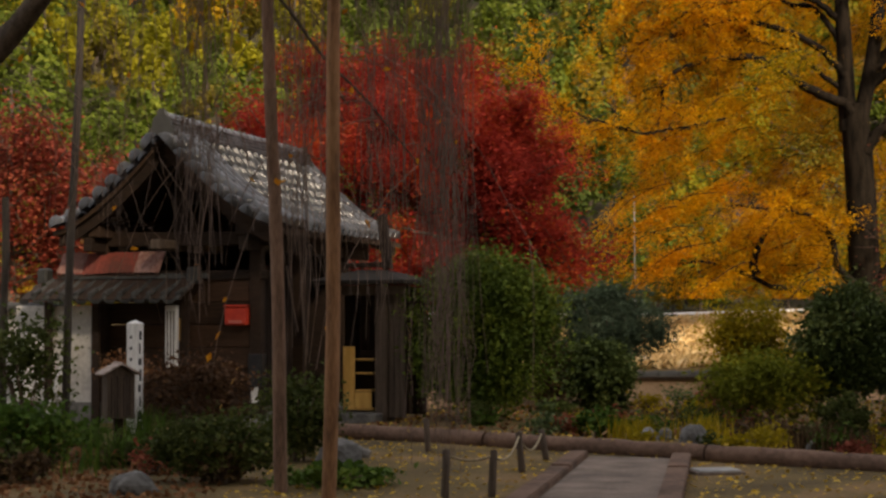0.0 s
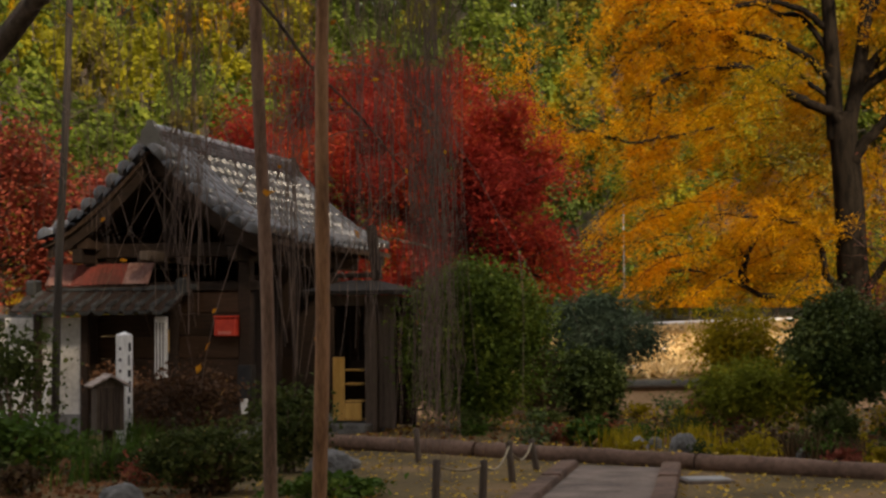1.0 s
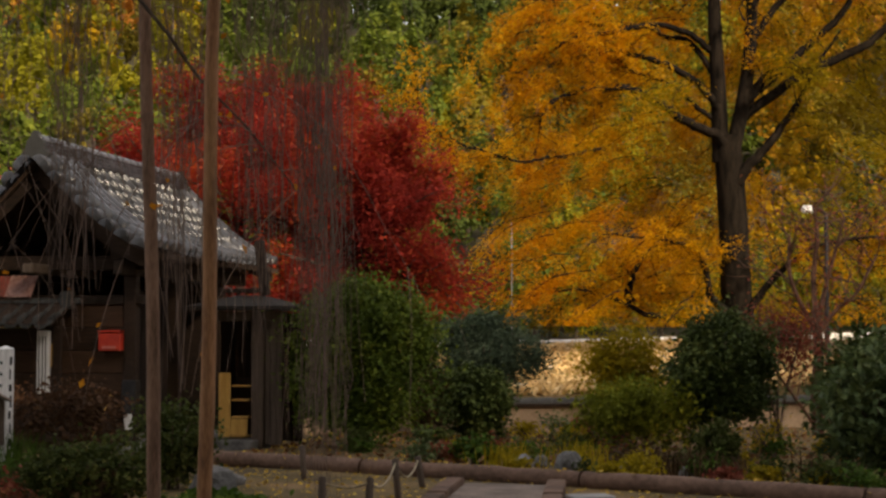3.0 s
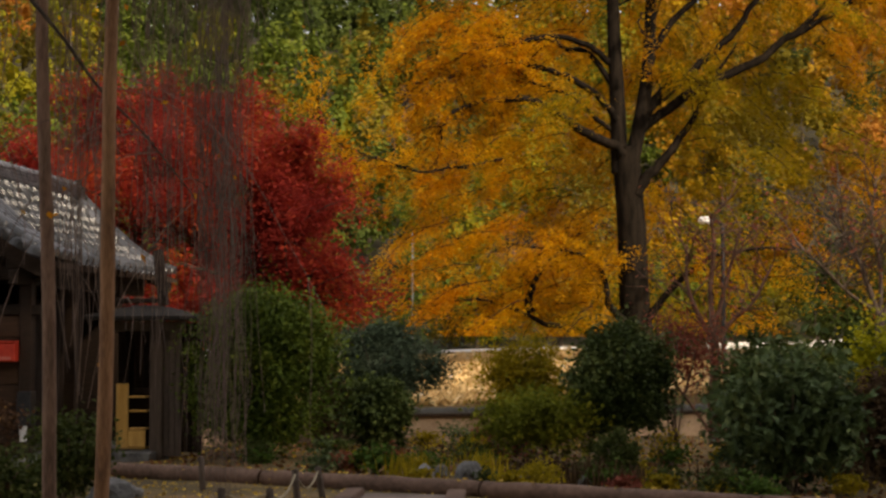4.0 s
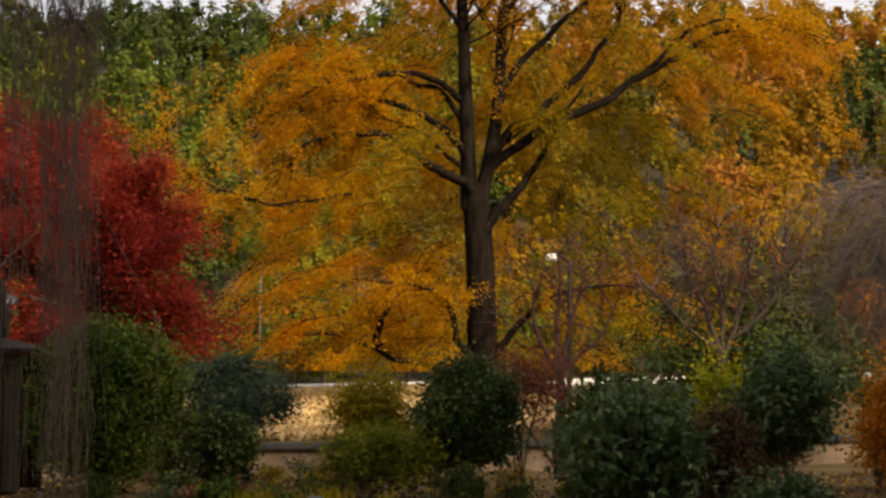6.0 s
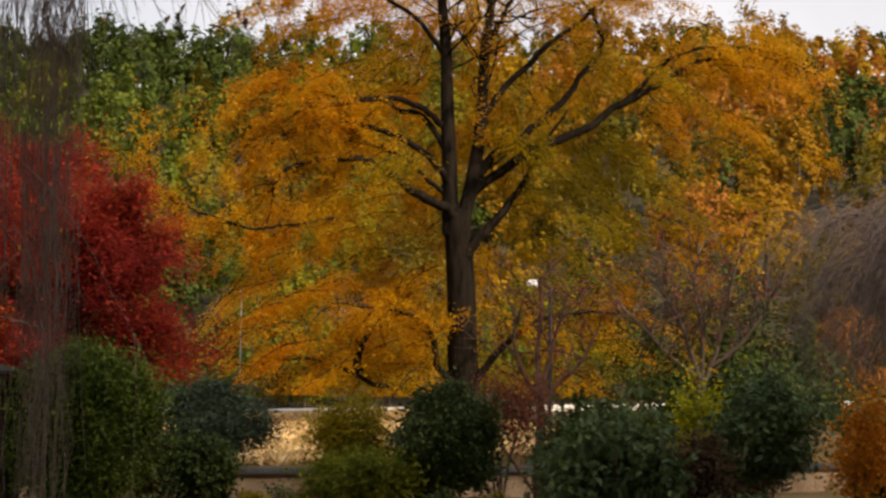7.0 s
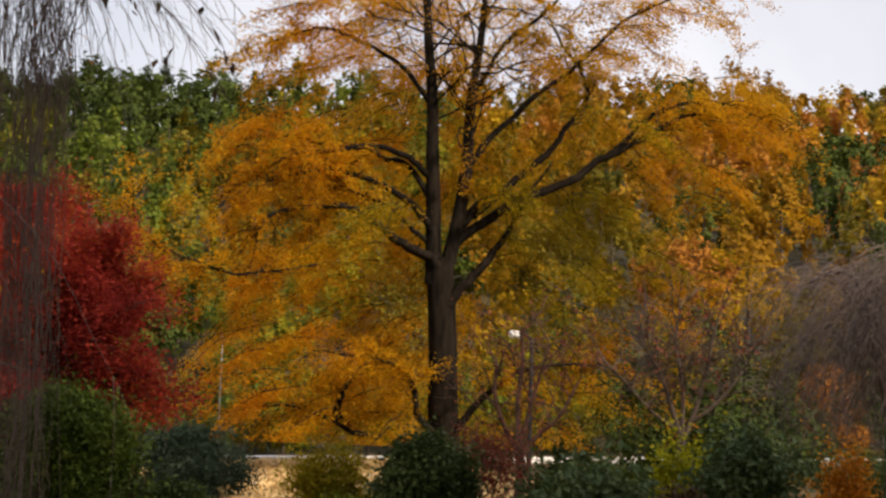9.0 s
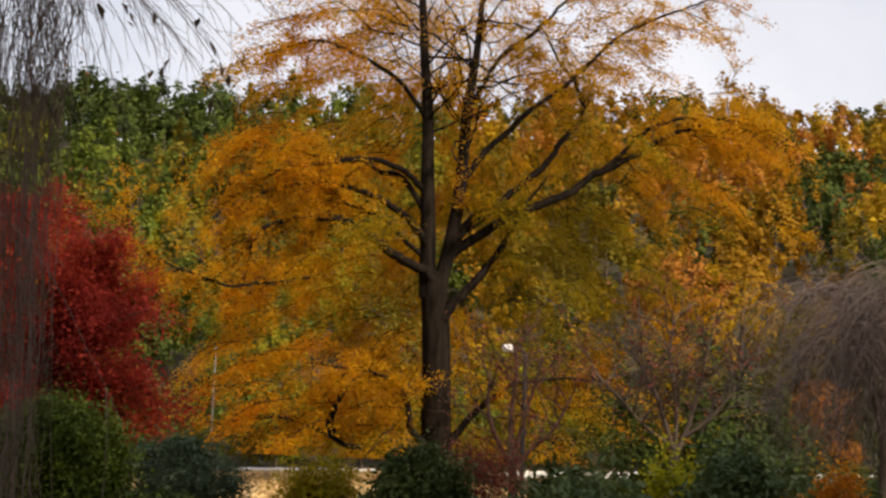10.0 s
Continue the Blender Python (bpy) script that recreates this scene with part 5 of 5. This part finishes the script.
shrub("nandina_shrub", 4.2, 21.1, (0.92, 0.55, 0.5, 0.46), NANDINA_GREEN, "low spreading green nandina shrub", 75, 9000, 0.075, 90, 0.2, wide=0.25)
shrub("round_bush", 5.33, 21.33, (0.69, 0.62, 1.12, 0.78), DARK_LEAF, "clipped round dark evergreen bush", 76, 24000, 0.06, 240, 0.14, shell=0.35, blobs=1)
shrub("clipped_ball", 4.57, 18.44, (0.27, 0.27, 0.34, 0.3), HEDGE, "small clipped azalea ball", 77, 5200, 0.035, 80, 0.13, blobs=1)
shrub("aucuba_shrub", 6.19, 17.1, (0.76, 0.6, 0.84, 0.8), FATSIA_LEAF, "broad shrub with drooping dull green leaves", 78, 6500, 0.13, 110, 0.18, wide=0.26, hang=1.4)
shrub("dark_shrub", 6.75, 19.6, (0.7, 0.5, 0.85, 0.75), DARK_LEAF, "dark evergreen shrub behind the broad-leaved one", 69, 8000, 0.07, 80, 0.2)
shrub("brown_shrub", 7.78, 18.42, (0.48, 0.45, 0.62, 0.6), BROWN_LEAF, "dormant shrub with dry brown leaves", 79, 7500, 0.055, 90, 0.2)
shrub("brown_shrub", 9.6, 21.6, (0.7, 0.5, 0.6, 0.6), BROWN_LEAF, "dormant shrub with dry brown leaves", 94, 7500, 0.06, 90, 0.2)
shrub("aucuba_shrub", 8.95, 19.0, (0.76, 0.6, 1.4, 0.72), FATSIA_LEAF, "tall rounded green shrub with broad leaves", 80, 8500, 0.11, 110, 0.17, wide=0.28, hang=0.9)
shrub("low_shrub", 7.4, 15.95, (0.5, 0.4, 0.36, 0.32), FATSIA_LEAF, "low broad-leaved green shrub at the edge", 81, 2600, 0.10, 50, 0.2, wide=0.3)
shrub("lime_shrub", 9.9, 23.5, (0.42, 0.4, 1.2, 0.8), BRIGHT_LEAF, "loose shrub with lime-yellow leaves", 82, 3000, 0.08, 46, 0.3)
shrub("orange_azalea", 11.55, 21.6, (0.48, 0.45, 1.0, 0.86), ORANGE_LEAF, "azalea in orange autumn leaf", 83, 4200, 0.06, 60, 0.28)
shrub("dark_shrub", 12.3, 22.2, (0.6, 0.5, 0.75, 0.75), DARK_LEAF, "dark evergreen shrub beside the orange azalea", 95, 7000, 0.07, 70, 0.2)
shrub("nandina_shrub", 6.31, 22.1, (0.75, 0.5, 1.5, 0.5), NANDINA_RED, "thin airy russet nandina shrub", 84, 2600, 0.06, 60, 0.34, wide=0.24)
shrub("azalea_shrub", -2.05, 15.21, (0.62, 0.5, 0.33, 0.32), HEDGE, "low dense azalea shrub", 85, 9000, 0.045, 110, 0.13)
shrub("azalea_shrub", -1.55, 17.29, (0.5, 0.45, 0.5, 0.46), HEDGE, "rounded dark green azalea shrub", 86, 6500, 0.05, 80, 0.15)
shrub("brown_shrub", -2.90, 19.38, (0.72, 0.4, 0.62, 0.5), LITTER_DULL, "thin brown-leaved shrub by the gate", 87, 2600, 0.055, 50, 0.22)
shrub("orange_shrub", -3.90, 20.43, (0.45, 0.3, 0.85, 0.2), LITTER_BROWN, "spray of orange-brown leaves on thin stems", 88, 900, 0.05, 26, 0.22)
shrub("garden_shrub", -5.01, 19.41, (0.65, 0.5, 0.95, 0.7), HEDGE, "thin straggling garden shrub by the plaster wall", 89, 1500, 0.075, 36, 0.3, stems=16)
shrub("garden_shrub", -4.41, 17.33, (0.6, 0.5, 0.3, 0.3), GRASS, "low fresh green ground-cover shrub", 90, 2600, 0.08, 40, 0.3)
shrub("fern_clump", -0.95, 14.78, (0.5, 0.5, 0.09, 0.11), GRASS, "fresh green leafy ground plant", 91, 1500, 0.07, 30, 0.25, category="plant")
shrub("fern_clump", 1.96, 20.41, (0.35, 0.3, 0.15, 0.15), GRASS, "fresh green leafy ground plant", 92, 900, 0.07, 25, 0.25, category="plant")


def grass_clump(x, y, n, h, spread, seed, m, label, name="grass_clump"):
    rng = np.random.default_rng(seed)
    ob = thing(name, pose(x, y, ground_z(x, y)), label, "grass")
    V, F = [], []
    for i in range(n):
        p = rng.normal(size=2) * spread
        a = rng.uniform(0, 2 * np.pi)
        lean = rng.uniform(0.1, 0.5) * h
        hh = h * rng.uniform(0.6, 1.1)
        w = 0.009
        d, s = np.array([math.cos(a), math.sin(a), 0]), np.array([-math.sin(a), math.cos(a), 0])
        b = len(V)
        for t, k in ((0, 1.0), (0.55, 0.9), (1.0, 0.15)):
            c = np.array([p[0], p[1], hh * t]) + d * lean * t * t
            V += [c - s * w * k, c + s * w * k]
        F += [(b, b + 1, b + 3, b + 2), (b + 2, b + 3, b + 5, b + 4)]
    tagged(mesh_object("blade_tuft", V, F, m, ob), kind="stuff")


grass_clump(-3.35, 16.58, 60, 0.5, 0.14, 101, GRASS, "clump of green iris blades")
grass_clump(-3.70, 15.86, 34, 0.3, 0.2, 102, GRASS, "clump of green iris blades")


def scatter(name, label, m, n, size, area, seed, flat=True, hidden=None):
    """Fallen leaves over a stretch of ground."""
    rng = np.random.default_rng(seed)
    x0, x1, y0, y1 = area
    P = []
    while len(P) < n:
        x, y = rng.uniform(x0, x1), rng.uniform(y0, y1)
        if hidden and not hidden(x, y):
            continue
        P.append((x, y, ground_z(x, y) + rolling(x, y) + 0.012))
    P = np.array(P)
    V, F = leaf_arrays(P, size, rng, 3.0 if flat else 0.5, 0.45, 0.15)
    return tagged(mesh_object(name, V, F, m), label, "leaves", kind="stuff")


def kerb_side(x, y):
    d = KERB_B - KERB_A
    return (d.x * (y - KERB_A.y) - d.y * (x - KERB_A.x)) / d.length


scatter("fallen_leaves", "yellow ginkgo leaves fallen on lawn and path", LITTER, 2600, 0.05, (-2, 8, 9, 22), 111, hidden=lambda x, y: kerb_side(x, y) < 0.15)
scatter("bed_leaves", "brown and yellow leaf litter in the garden bed", LITTER_BROWN, 5000, 0.07, (-1, 14, 13, 27), 112, False, lambda x, y: kerb_side(x, y) > 0.15 and y < wall_line(x) - 0.2)
scatter("bed_leaves", "yellow leaf litter in the garden bed", LITTER, 1800, 0.06, (-1, 14, 13, 27), 113, False, lambda x, y: kerb_side(x, y) > 0.15 and y < wall_line(x) - 0.2)
scatter("bed_leaves", "red-brown leaf litter under the shrubs", LITTER_BROWN, 2500, 0.07, (-6, -2, 13, 19), 114, False)

for i, (x, y, h, m, label) in enumerate(((3.86, 18.64, 0.3, BROWN_LEAF, "withered brown grass tuft in the bed"), (4.22, 18.12, 0.34, BROWN_LEAF, "withered brown grass tuft in the bed"), (2.37, 19.78, 0.3, NANDINA, "yellow-green grass tuft in the bed"), (4.53, 17.71, 0.28, BROWN_LEAF, "withered brown grass tuft in the bed"), (5.54, 17.62, 0.3, BROWN_LEAF, "withered brown grass tuft in the bed"), (3.19, 19.68, 0.32, NANDINA, "yellow-green grass tuft in the bed"), (7.35, 18.28, 0.34, BROWN_LEAF, "withered brown grass tuft in the bed"), (-3.40, 18.76, 0.5, GRASS, "clump of long green blades"), (-4.61, 17.95, 0.4, NANDINA, "yellow-green grass tuft in the bed"))):
    grass_clump(x, y, 130, h, 0.17, 140 + i, m, label)


def log_leaves():
    """Leaves caught on the logs."""
    rng = np.random.default_rng(150)
    t = rng.uniform(0, 1, 170)
    d = KERB_B - KERB_A
    side = np.array([-d.y, d.x, 0]) / d.length
    o = rng.normal(size=170) * 0.045
    P = np.array(KERB_A)[None] + t[:, None] * np.array(d)[None] + side[None] * o[:, None]
    P[:, 2] = 0.06 + np.sqrt(np.maximum(0.109 ** 2 - o ** 2, 0)) + 0.006
    V, F = leaf_arrays(P, 0.05, rng, 3.0)
    tagged(mesh_object("log_leaves", V, F, LITTER), "yellow leaves lying on the logs", "leaves", kind="stuff")


log_leaves()


def low_plants():
    """Small mixed plants through the bed behind the logs."""
    rng = np.random.default_rng(120)
    kinds = [(HEDGE, "low dark green bedding plant"), (NANDINA, "low yellow-green bedding plant"), (BROWN_LEAF, "withered brown bedding plant"), (FATSIA_LEAF, "low broad-leaved bedding plant"), (GRASS, "fresh green bedding plant"), (NANDINA_RED, "low russet bedding plant")]
    made = 0
    while made < 70:
        x, y = rng.uniform(0.2, 12.5), rng.uniform(13, 25)
        k = kerb_side(x, y)
        if k < 0.45 or k > 7 or y > wall_line(x) - 0.8:
            continue
        m, label = kinds[int(rng.choice(6, p=(0.24, 0.24, 0.14, 0.14, 0.14, 0.10)))]
        r = rng.uniform(0.16, 0.36)
        shrub("bedding_plant", x, y, (r, r, r * 0.62, r * 0.6), m, label, 200 + made, 420, 0.06, 22, 0.25, stems=4, wide=0.3, group="plants in the bed", category="plant")
        made += 1


low_plants()


def gate_plants():
    """Mixed low growth before the gate."""
    rng = np.random.default_rng(125)
    kinds = [(GRASS, "fresh green leafy ground plant"), (HEDGE, "low dark green bedding plant"), (NANDINA, "low yellow-green bedding plant"), (BROWN_LEAF, "withered brown bedding plant"), (NANDINA_RED, "low russet bedding plant")]
    for i in range(26):
        x, y = rng.uniform(-5.2, -1.9), rng.uniform(14.9, 19.0)
        m, label = kinds[int(rng.choice(5, p=(0.32, 0.30, 0.0, 0.2, 0.18)))]
        r = rng.uniform(0.16, 0.32)
        shrub("bedding_plant", x, y, (r, r, r * 0.6, r * 0.62), m, label, 400 + i, 420, 0.065, 20, 0.3, stems=4, wide=0.3, group="plants before the gate", category="plant")


gate_plants()


def bank():
    """Dry grass and pale stones on the bank below the road."""
    rng = np.random.default_rng(130)
    n = 30000
    x = rng.uniform(-1, 11, n)
    y = np.array([wall_line(a) for a in x]) + 0.4 + rng.uniform(0, 1, n) ** 1.2 * 14
    z = np.array([ground_z(a, b) for a, b in zip(x, y)])
    P = np.stack([x, y, z + 0.04], 1)
    V, F = leaf_arrays(P, 0.26, rng, 0.3, 0.16, 0.05, 1.0)
    tagged(mesh_object("dry_grass", V, F, DRY_GRASS), "pale dry grass on the bank below the road", "grass", kind="stuff")
    for i in range(110):
        x = rng.uniform(2, 11)
        y = wall_line(x) + rng.uniform(0.8, 13)
        r = rng.uniform(0.05, 0.16)
        ob = thing("bank_stone", pose(x, y, ground_z(x, y), 0, 0, rng.uniform(0, 360)), "pale stone on the grassy bank", "stone", "stones on the bank")
        bm = bmesh.new()
        bmesh.ops.create_icosphere(bm, subdivisions=2, radius=1)
        for v in bm.verts:
            k = 1 + 0.35 * noise.noise(v.co * 1.3 + Vector((i * 2.7, 0, 0)))
            v.co = Vector((v.co.x * r * k, v.co.y * r * 0.8 * k, v.co.z * r * 0.6 * k + r * 0.15))
        part("stone", bm, PALE_STONE, ob)


bank()


# ---- far woods ----
def wood_model(kind, seed, height, reach, n, size, conical=False):
    rng = np.random.default_rng(seed)
    names = {"green": "leafy green tree on the hillside", "pine": "dark green pine on the hillside", "lime": "yellow-green tree on the hillside", "yellow": "bright yellow autumn tree on the hillside", "orange": "dull orange autumn tree on the hillside", "olive": "olive-brown tree on the hillside"}
    ob = thing("forest_tree", pose(0, 0, -500), names[kind], "tree", "trees of the hillside")
    trunk = bend([(0, 0, -0.5), (0.1, 0, height * 0.3), (0.0, 0.1, height * 0.6), (0.05, 0, height * 0.9)], 3)
    lines = [(trunk, np.linspace(0.2, 0.04, len(trunk)))]
    for _ in range(10):
        a, k = rng.uniform(0, 2 * np.pi), int(rng.integers(3, len(trunk)))
        e = trunk[k] + np.array([math.cos(a) * reach * 0.7, math.sin(a) * reach * 0.7, height * 0.12])
        lines.append((bend([trunk[k], (trunk[k] + e) / 2 + (0, 0, 0.1), e], 3), np.linspace(0.07, 0.02, 7)))
    V, F = tube_arrays(lines, 5)
    mesh_object("trunk", V, F, BARK, ob)
    if conical:
        P = cluster(rng, (0, 0, 0), (1, 1, 1), n, 60, 0.16, 0.5, -0.2)
        h = np.clip((P[:, 2] + 0.3) / 1.3, 0, 1)
        P = np.stack([P[:, 0] * reach * (1.15 - 0.8 * h), P[:, 1] * reach * (1.15 - 0.8 * h), height * (0.2 + 0.8 * h)], 1) + rng.normal(size=(n, 3)) * 0.12
    else:
        P = cluster(rng, (0, 0, height * 0.62), (reach, reach, height * 0.42), n, 60, 0.10, 0.6, -0.8)
    face = (P - (0, 0, height * 0.5)) / (reach, reach, height * 0.4)
    face /= np.linalg.norm(face, axis=1)[:, None] + 0.05
    V, F = leaf_arrays(P, size, rng, 0.7, 0.45, 0.12, out=face + (0, 0, 0.25))
    mesh_object("crown", V, F, FOREST[kind], ob)
    return ob


MODELS = {
    "green": [wood_model("green", 301, 9, 3.4, 1800, 0.37), wood_model("green", 302, 8, 3.0, 1600, 0.37)],
    "pine": [wood_model("pine", 303, 10, 2.8, 1700, 0.37, True), wood_model("pine", 304, 9, 3.2, 1700, 0.37)],
    "lime": [wood_model("lime", 305, 8, 3.1, 1700, 0.34), wood_model("lime", 306, 7, 2.7, 1500, 0.34)],
    "yellow": [wood_model("yellow", 307, 7, 2.0, 1300, 0.33)],
    "orange": [wood_model("orange", 308, 8, 3.2, 1800, 0.34)],
    "olive": [wood_model("olive", 309, 8, 3.2, 1700, 0.37)],
}


def wood_kind(a, r, patch, roll):
    """Which tree grows at a bearing and distance."""
    if r < 64:
        if a > 19:
            return "pine" if roll < 0.55 else "olive" if roll < 0.85 else "orange"
        return "lime" if roll < 0.38 else "green" if roll < 0.68 else "olive" if roll < 0.9 else "yellow"
    if a < -4:
        kind = "lime" if patch > 0.05 else "green"
        return "yellow" if roll < 0.09 else "orange" if roll < 0.17 else "olive" if roll < 0.45 else kind
    if a < 9:
        kind = "pine" if r > 125 or patch < -0.25 else "green"
        return "lime" if roll < 0.06 else "yellow" if roll < 0.085 else "olive" if roll < 0.17 else kind
    if a < 15:
        return "olive" if roll < 0.35 else "yellow" if roll < 0.5 else "lime" if roll < 0.65 else "green"
    if 22.4 < a < 26.4 and 106 < r < 128:
        return "orange"
    if 26.4 < a < 28.2 and 92 < r < 122 or a > 28 and 108 < r < 120:
        return "pine"
    if a > 27.8 and 88 < r < 106:
        return "yellow"
    kind = "orange" if patch > 0.35 else "gold"
    return "pine" if roll < 0.16 else "olive" if roll < 0.3 else "yellow" if roll < 0.42 else kind


def plant_wood():
    """Single trees at the foot of the hill."""
    rng = np.random.default_rng(310)
    spots = []
    r = 51.5
    used = set()
    while r < 80:
        step = (1.5 if r < 54 else 2.6 if r < 61 else 3.6) / r * 57.3
        a = -16.5 + rng.uniform(0, step)
        while a < 31.5:
            spots.append((a + rng.normal() * step * 0.25, r + rng.normal() * (0.7 if r < 62 else 1.6)))
            a += step
        r += 2.6 if r < 61 else 4.2
    for a, r in spots:
        x, y = r * math.sin(radians(a)), r * math.cos(radians(a))
        patch = noise.noise((x * 0.035, y * 0.035, 1.7)) + 0.5 * noise.noise((x * 0.11, y * 0.11, 4.2))
        kind = wood_kind(a, r, patch, rng.uniform()).replace("gold", "yellow")
        models = MODELS[kind]
        model = models[int(rng.integers(len(models)))]
        k = rng.uniform(0.75, 1.15) * (0.22 if r < 54 else 0.42 if r < 61 else 0.55)
        spot = (kind, models.index(model))
        m = pose(x, y, ground_z(x, y) + rolling(x, y) - 0.3, 0, 0, rng.uniform(0, 360))
        if spot not in used:
            used.add(spot)
            model.matrix_world = m
            model.scale = (k, k, k)
        else:
            ob = copy_thing(model, m)
            ob.scale = (k, k, k * rng.uniform(0.9, 1.1))


plant_wood()


def plant_hill():
    """The wooded slope above: rounded crowns side by side, one mass for each colour."""
    rng = np.random.default_rng(312)
    crowns = {}
    trunks = []
    r = 80.0
    while r < 173:
        gap = 4.2 + (r - 80) / 90
        step = gap / r * 57.3
        a = -18.5 + rng.uniform(0, step)
        while a < 33.5:
            b, q = a + rng.normal() * step * 0.25, r + rng.normal() * 0.9
            x, y = q * math.sin(radians(b)), q * math.cos(radians(b))
            patch = noise.noise((x * 0.035, y * 0.035, 1.7)) + 0.5 * noise.noise((x * 0.11, y * 0.11, 4.2))
            kind = wood_kind(b, q, patch, rng.uniform())
            w = gap * rng.uniform(0.42, 0.66)
            h = w * rng.uniform(1.2, 1.75)
            base = np.array([x, y, ground_z(x, y) + rolling(x, y)])
            n = 1150
            d = rng.normal(size=(34, 3))
            d[:, 2] = np.abs(d[:, 2]) * 1.1 - 0.25
            d /= np.linalg.norm(d, axis=1)[:, None]
            d *= rng.uniform(0.7, 1.05, 34)[:, None]
            P = d[rng.integers(0, 34, n)] + rng.normal(size=(n, 3)) * 0.075
            crowns.setdefault(kind, []).append((base + (0, 0, 0.4 + h * 0.4) + P * (w, w, h), P / (np.linalg.norm(P, axis=1)[:, None] + 0.05), np.full(n, 0.17 + 0.0015 * q)))
            trunks.append((np.array([base - (0, 0, 0.4), base + (0.1, 0, 1.0), base + (0, 0, 0.4 + h)]), np.array([0.16, 0.12, 0.04])))
            a += step
        r += 6.6 + (r - 80) / 60
    labels = {"green": "mid-green broadleaf crowns of the wooded hillside", "pine": "dark green conifer crowns along the hilltop", "lime": "yellow-green crowns of the wooded hillside", "yellow": "bright yellow autumn crowns on the hillside", "orange": "dull orange autumn crowns on the hillside", "olive": "olive-brown crowns of the wooded hillside", "gold": "golden brown crowns along the hilltop"}
    for kind, sets in crowns.items():
        V, F = leaf_arrays(np.concatenate([c[0] for c in sets]), np.concatenate([c[2] for c in sets]), rng, 0.7, 0.45, 0.1, out=np.concatenate([c[1] for c in sets]) + (0, 0, 0.2))
        tagged(mesh_object("hillside_crowns", V, F, FOREST[kind]), labels[kind], "trees", kind="stuff")
    V, F = tube_arrays(trunks, 5)
    tagged(mesh_object("hillside_trunks", V, F, BARK), "grey trunks of the wooded hillside", "trees", kind="stuff")


plant_hill()


def right_bank():
    """Dark bushes below the road, where the bank is overgrown."""
    rng = np.random.default_rng(315)
    for i in range(34):
        x = rng.uniform(10.5, 25)
        y = wall_line(x) + rng.uniform(1.5, 11)
        kind = ("pine", "pine", "olive", "green")[i % 4]
        ob = copy_thing(MODELS[kind][0], pose(x, y, ground_z(x, y) - 0.15, 0, 0, rng.uniform(0, 360)))
        s = rng.uniform(0.12, 0.2)
        ob.scale = (s * 1.6, s * 1.6, s * 0.55)
        ob.name = "bank_bush"
        tagged(ob, "low dark bush on the overgrown bank", "bush", "bushes on the bank")


right_bank()


def dark_conifers():
    """Low dark conifers on the bank, behind the bare tree."""
    for x, y, k in ((14.4, 32.6, 0.27), (15.6, 33.4, 0.32), (16.9, 33.8, 0.28), (13.2, 33.0, 0.22)):
        ob = copy_thing(MODELS["pine"][0], pose(x, y, ground_z(x, y) - 0.1, 0, 0, 70 * x))
        ob.name = "bank_conifer"
        ob.scale = (k * 1.2, k * 1.2, k)
        tagged(ob, "small dark green conifer on the overgrown bank", "tree", "conifers on the bank")


dark_conifers()


def shade_row():
    """Tall cedars, unseen behind the viewer, added to keep the sun off the garden."""
    rng = np.random.default_rng(320)
    for row in range(3):
        for i in range(19):
            x, y = -24 + i * 4.0 + rng.normal() * 0.8 + row * 1.7, -9 - row * 4.5 + rng.normal() * 0.8
            ob = copy_thing(MODELS["pine"][i % 2], pose(x, y, -0.4, 0, 0, rng.uniform(0, 360)))
            ob.name = "cedar_tree"
            s = rng.uniform(1.25, 1.5)
            ob.scale = (s, s, s * 2.35)
            tagged(ob, "unseen tall dark cedar added to shade the garden", "tree", "cedars behind the garden")


shade_row()


def street_furniture():
    lamp = thing("street_lamp", pose(9.48, 29.82, 0.7), "street lamp with a white head on a thin pole", "street lamp")
    V, F = tube_arrays([(np.array([(0, 0, -0.5), (0, 0, 1.6), (0, 0, 3.18), (-0.1, 0, 3.26), (-0.3, 0, 3.28)]), np.array([0.05, 0.045, 0.04, 0.035, 0.03]))], 8)
    mesh_object("pole", V, F, BLACK_METAL, lamp, smooth=True)
    part("head", boxed(-0.46, -0.18, -0.08, 0.08, 3.2, 3.34, 0.04), STEEL_WHITE, lamp, "white lamp head")
    for x, y, z0, z1, label in ((5.87, 49.56, 1.0, 5.1, "thin pale pole beside the far road"), (28.48, 49.94, 1.2, 4.2, "short grey pole behind the rail")):
        ob = thing("road_pole", pose(x, y, z0), label, "pole")
        V, F = tube_arrays([(np.array([(0, 0, -0.6), (0, 0, (z1 - z0) / 2), (0, 0, z1 - z0 - 0.02), (0, 0, z1 - z0)]), np.array([0.02, 0.019, 0.018, 0.006]))], 8)
        mesh_object("shaft", V, F, GALV, ob, smooth=True)


street_furniture()
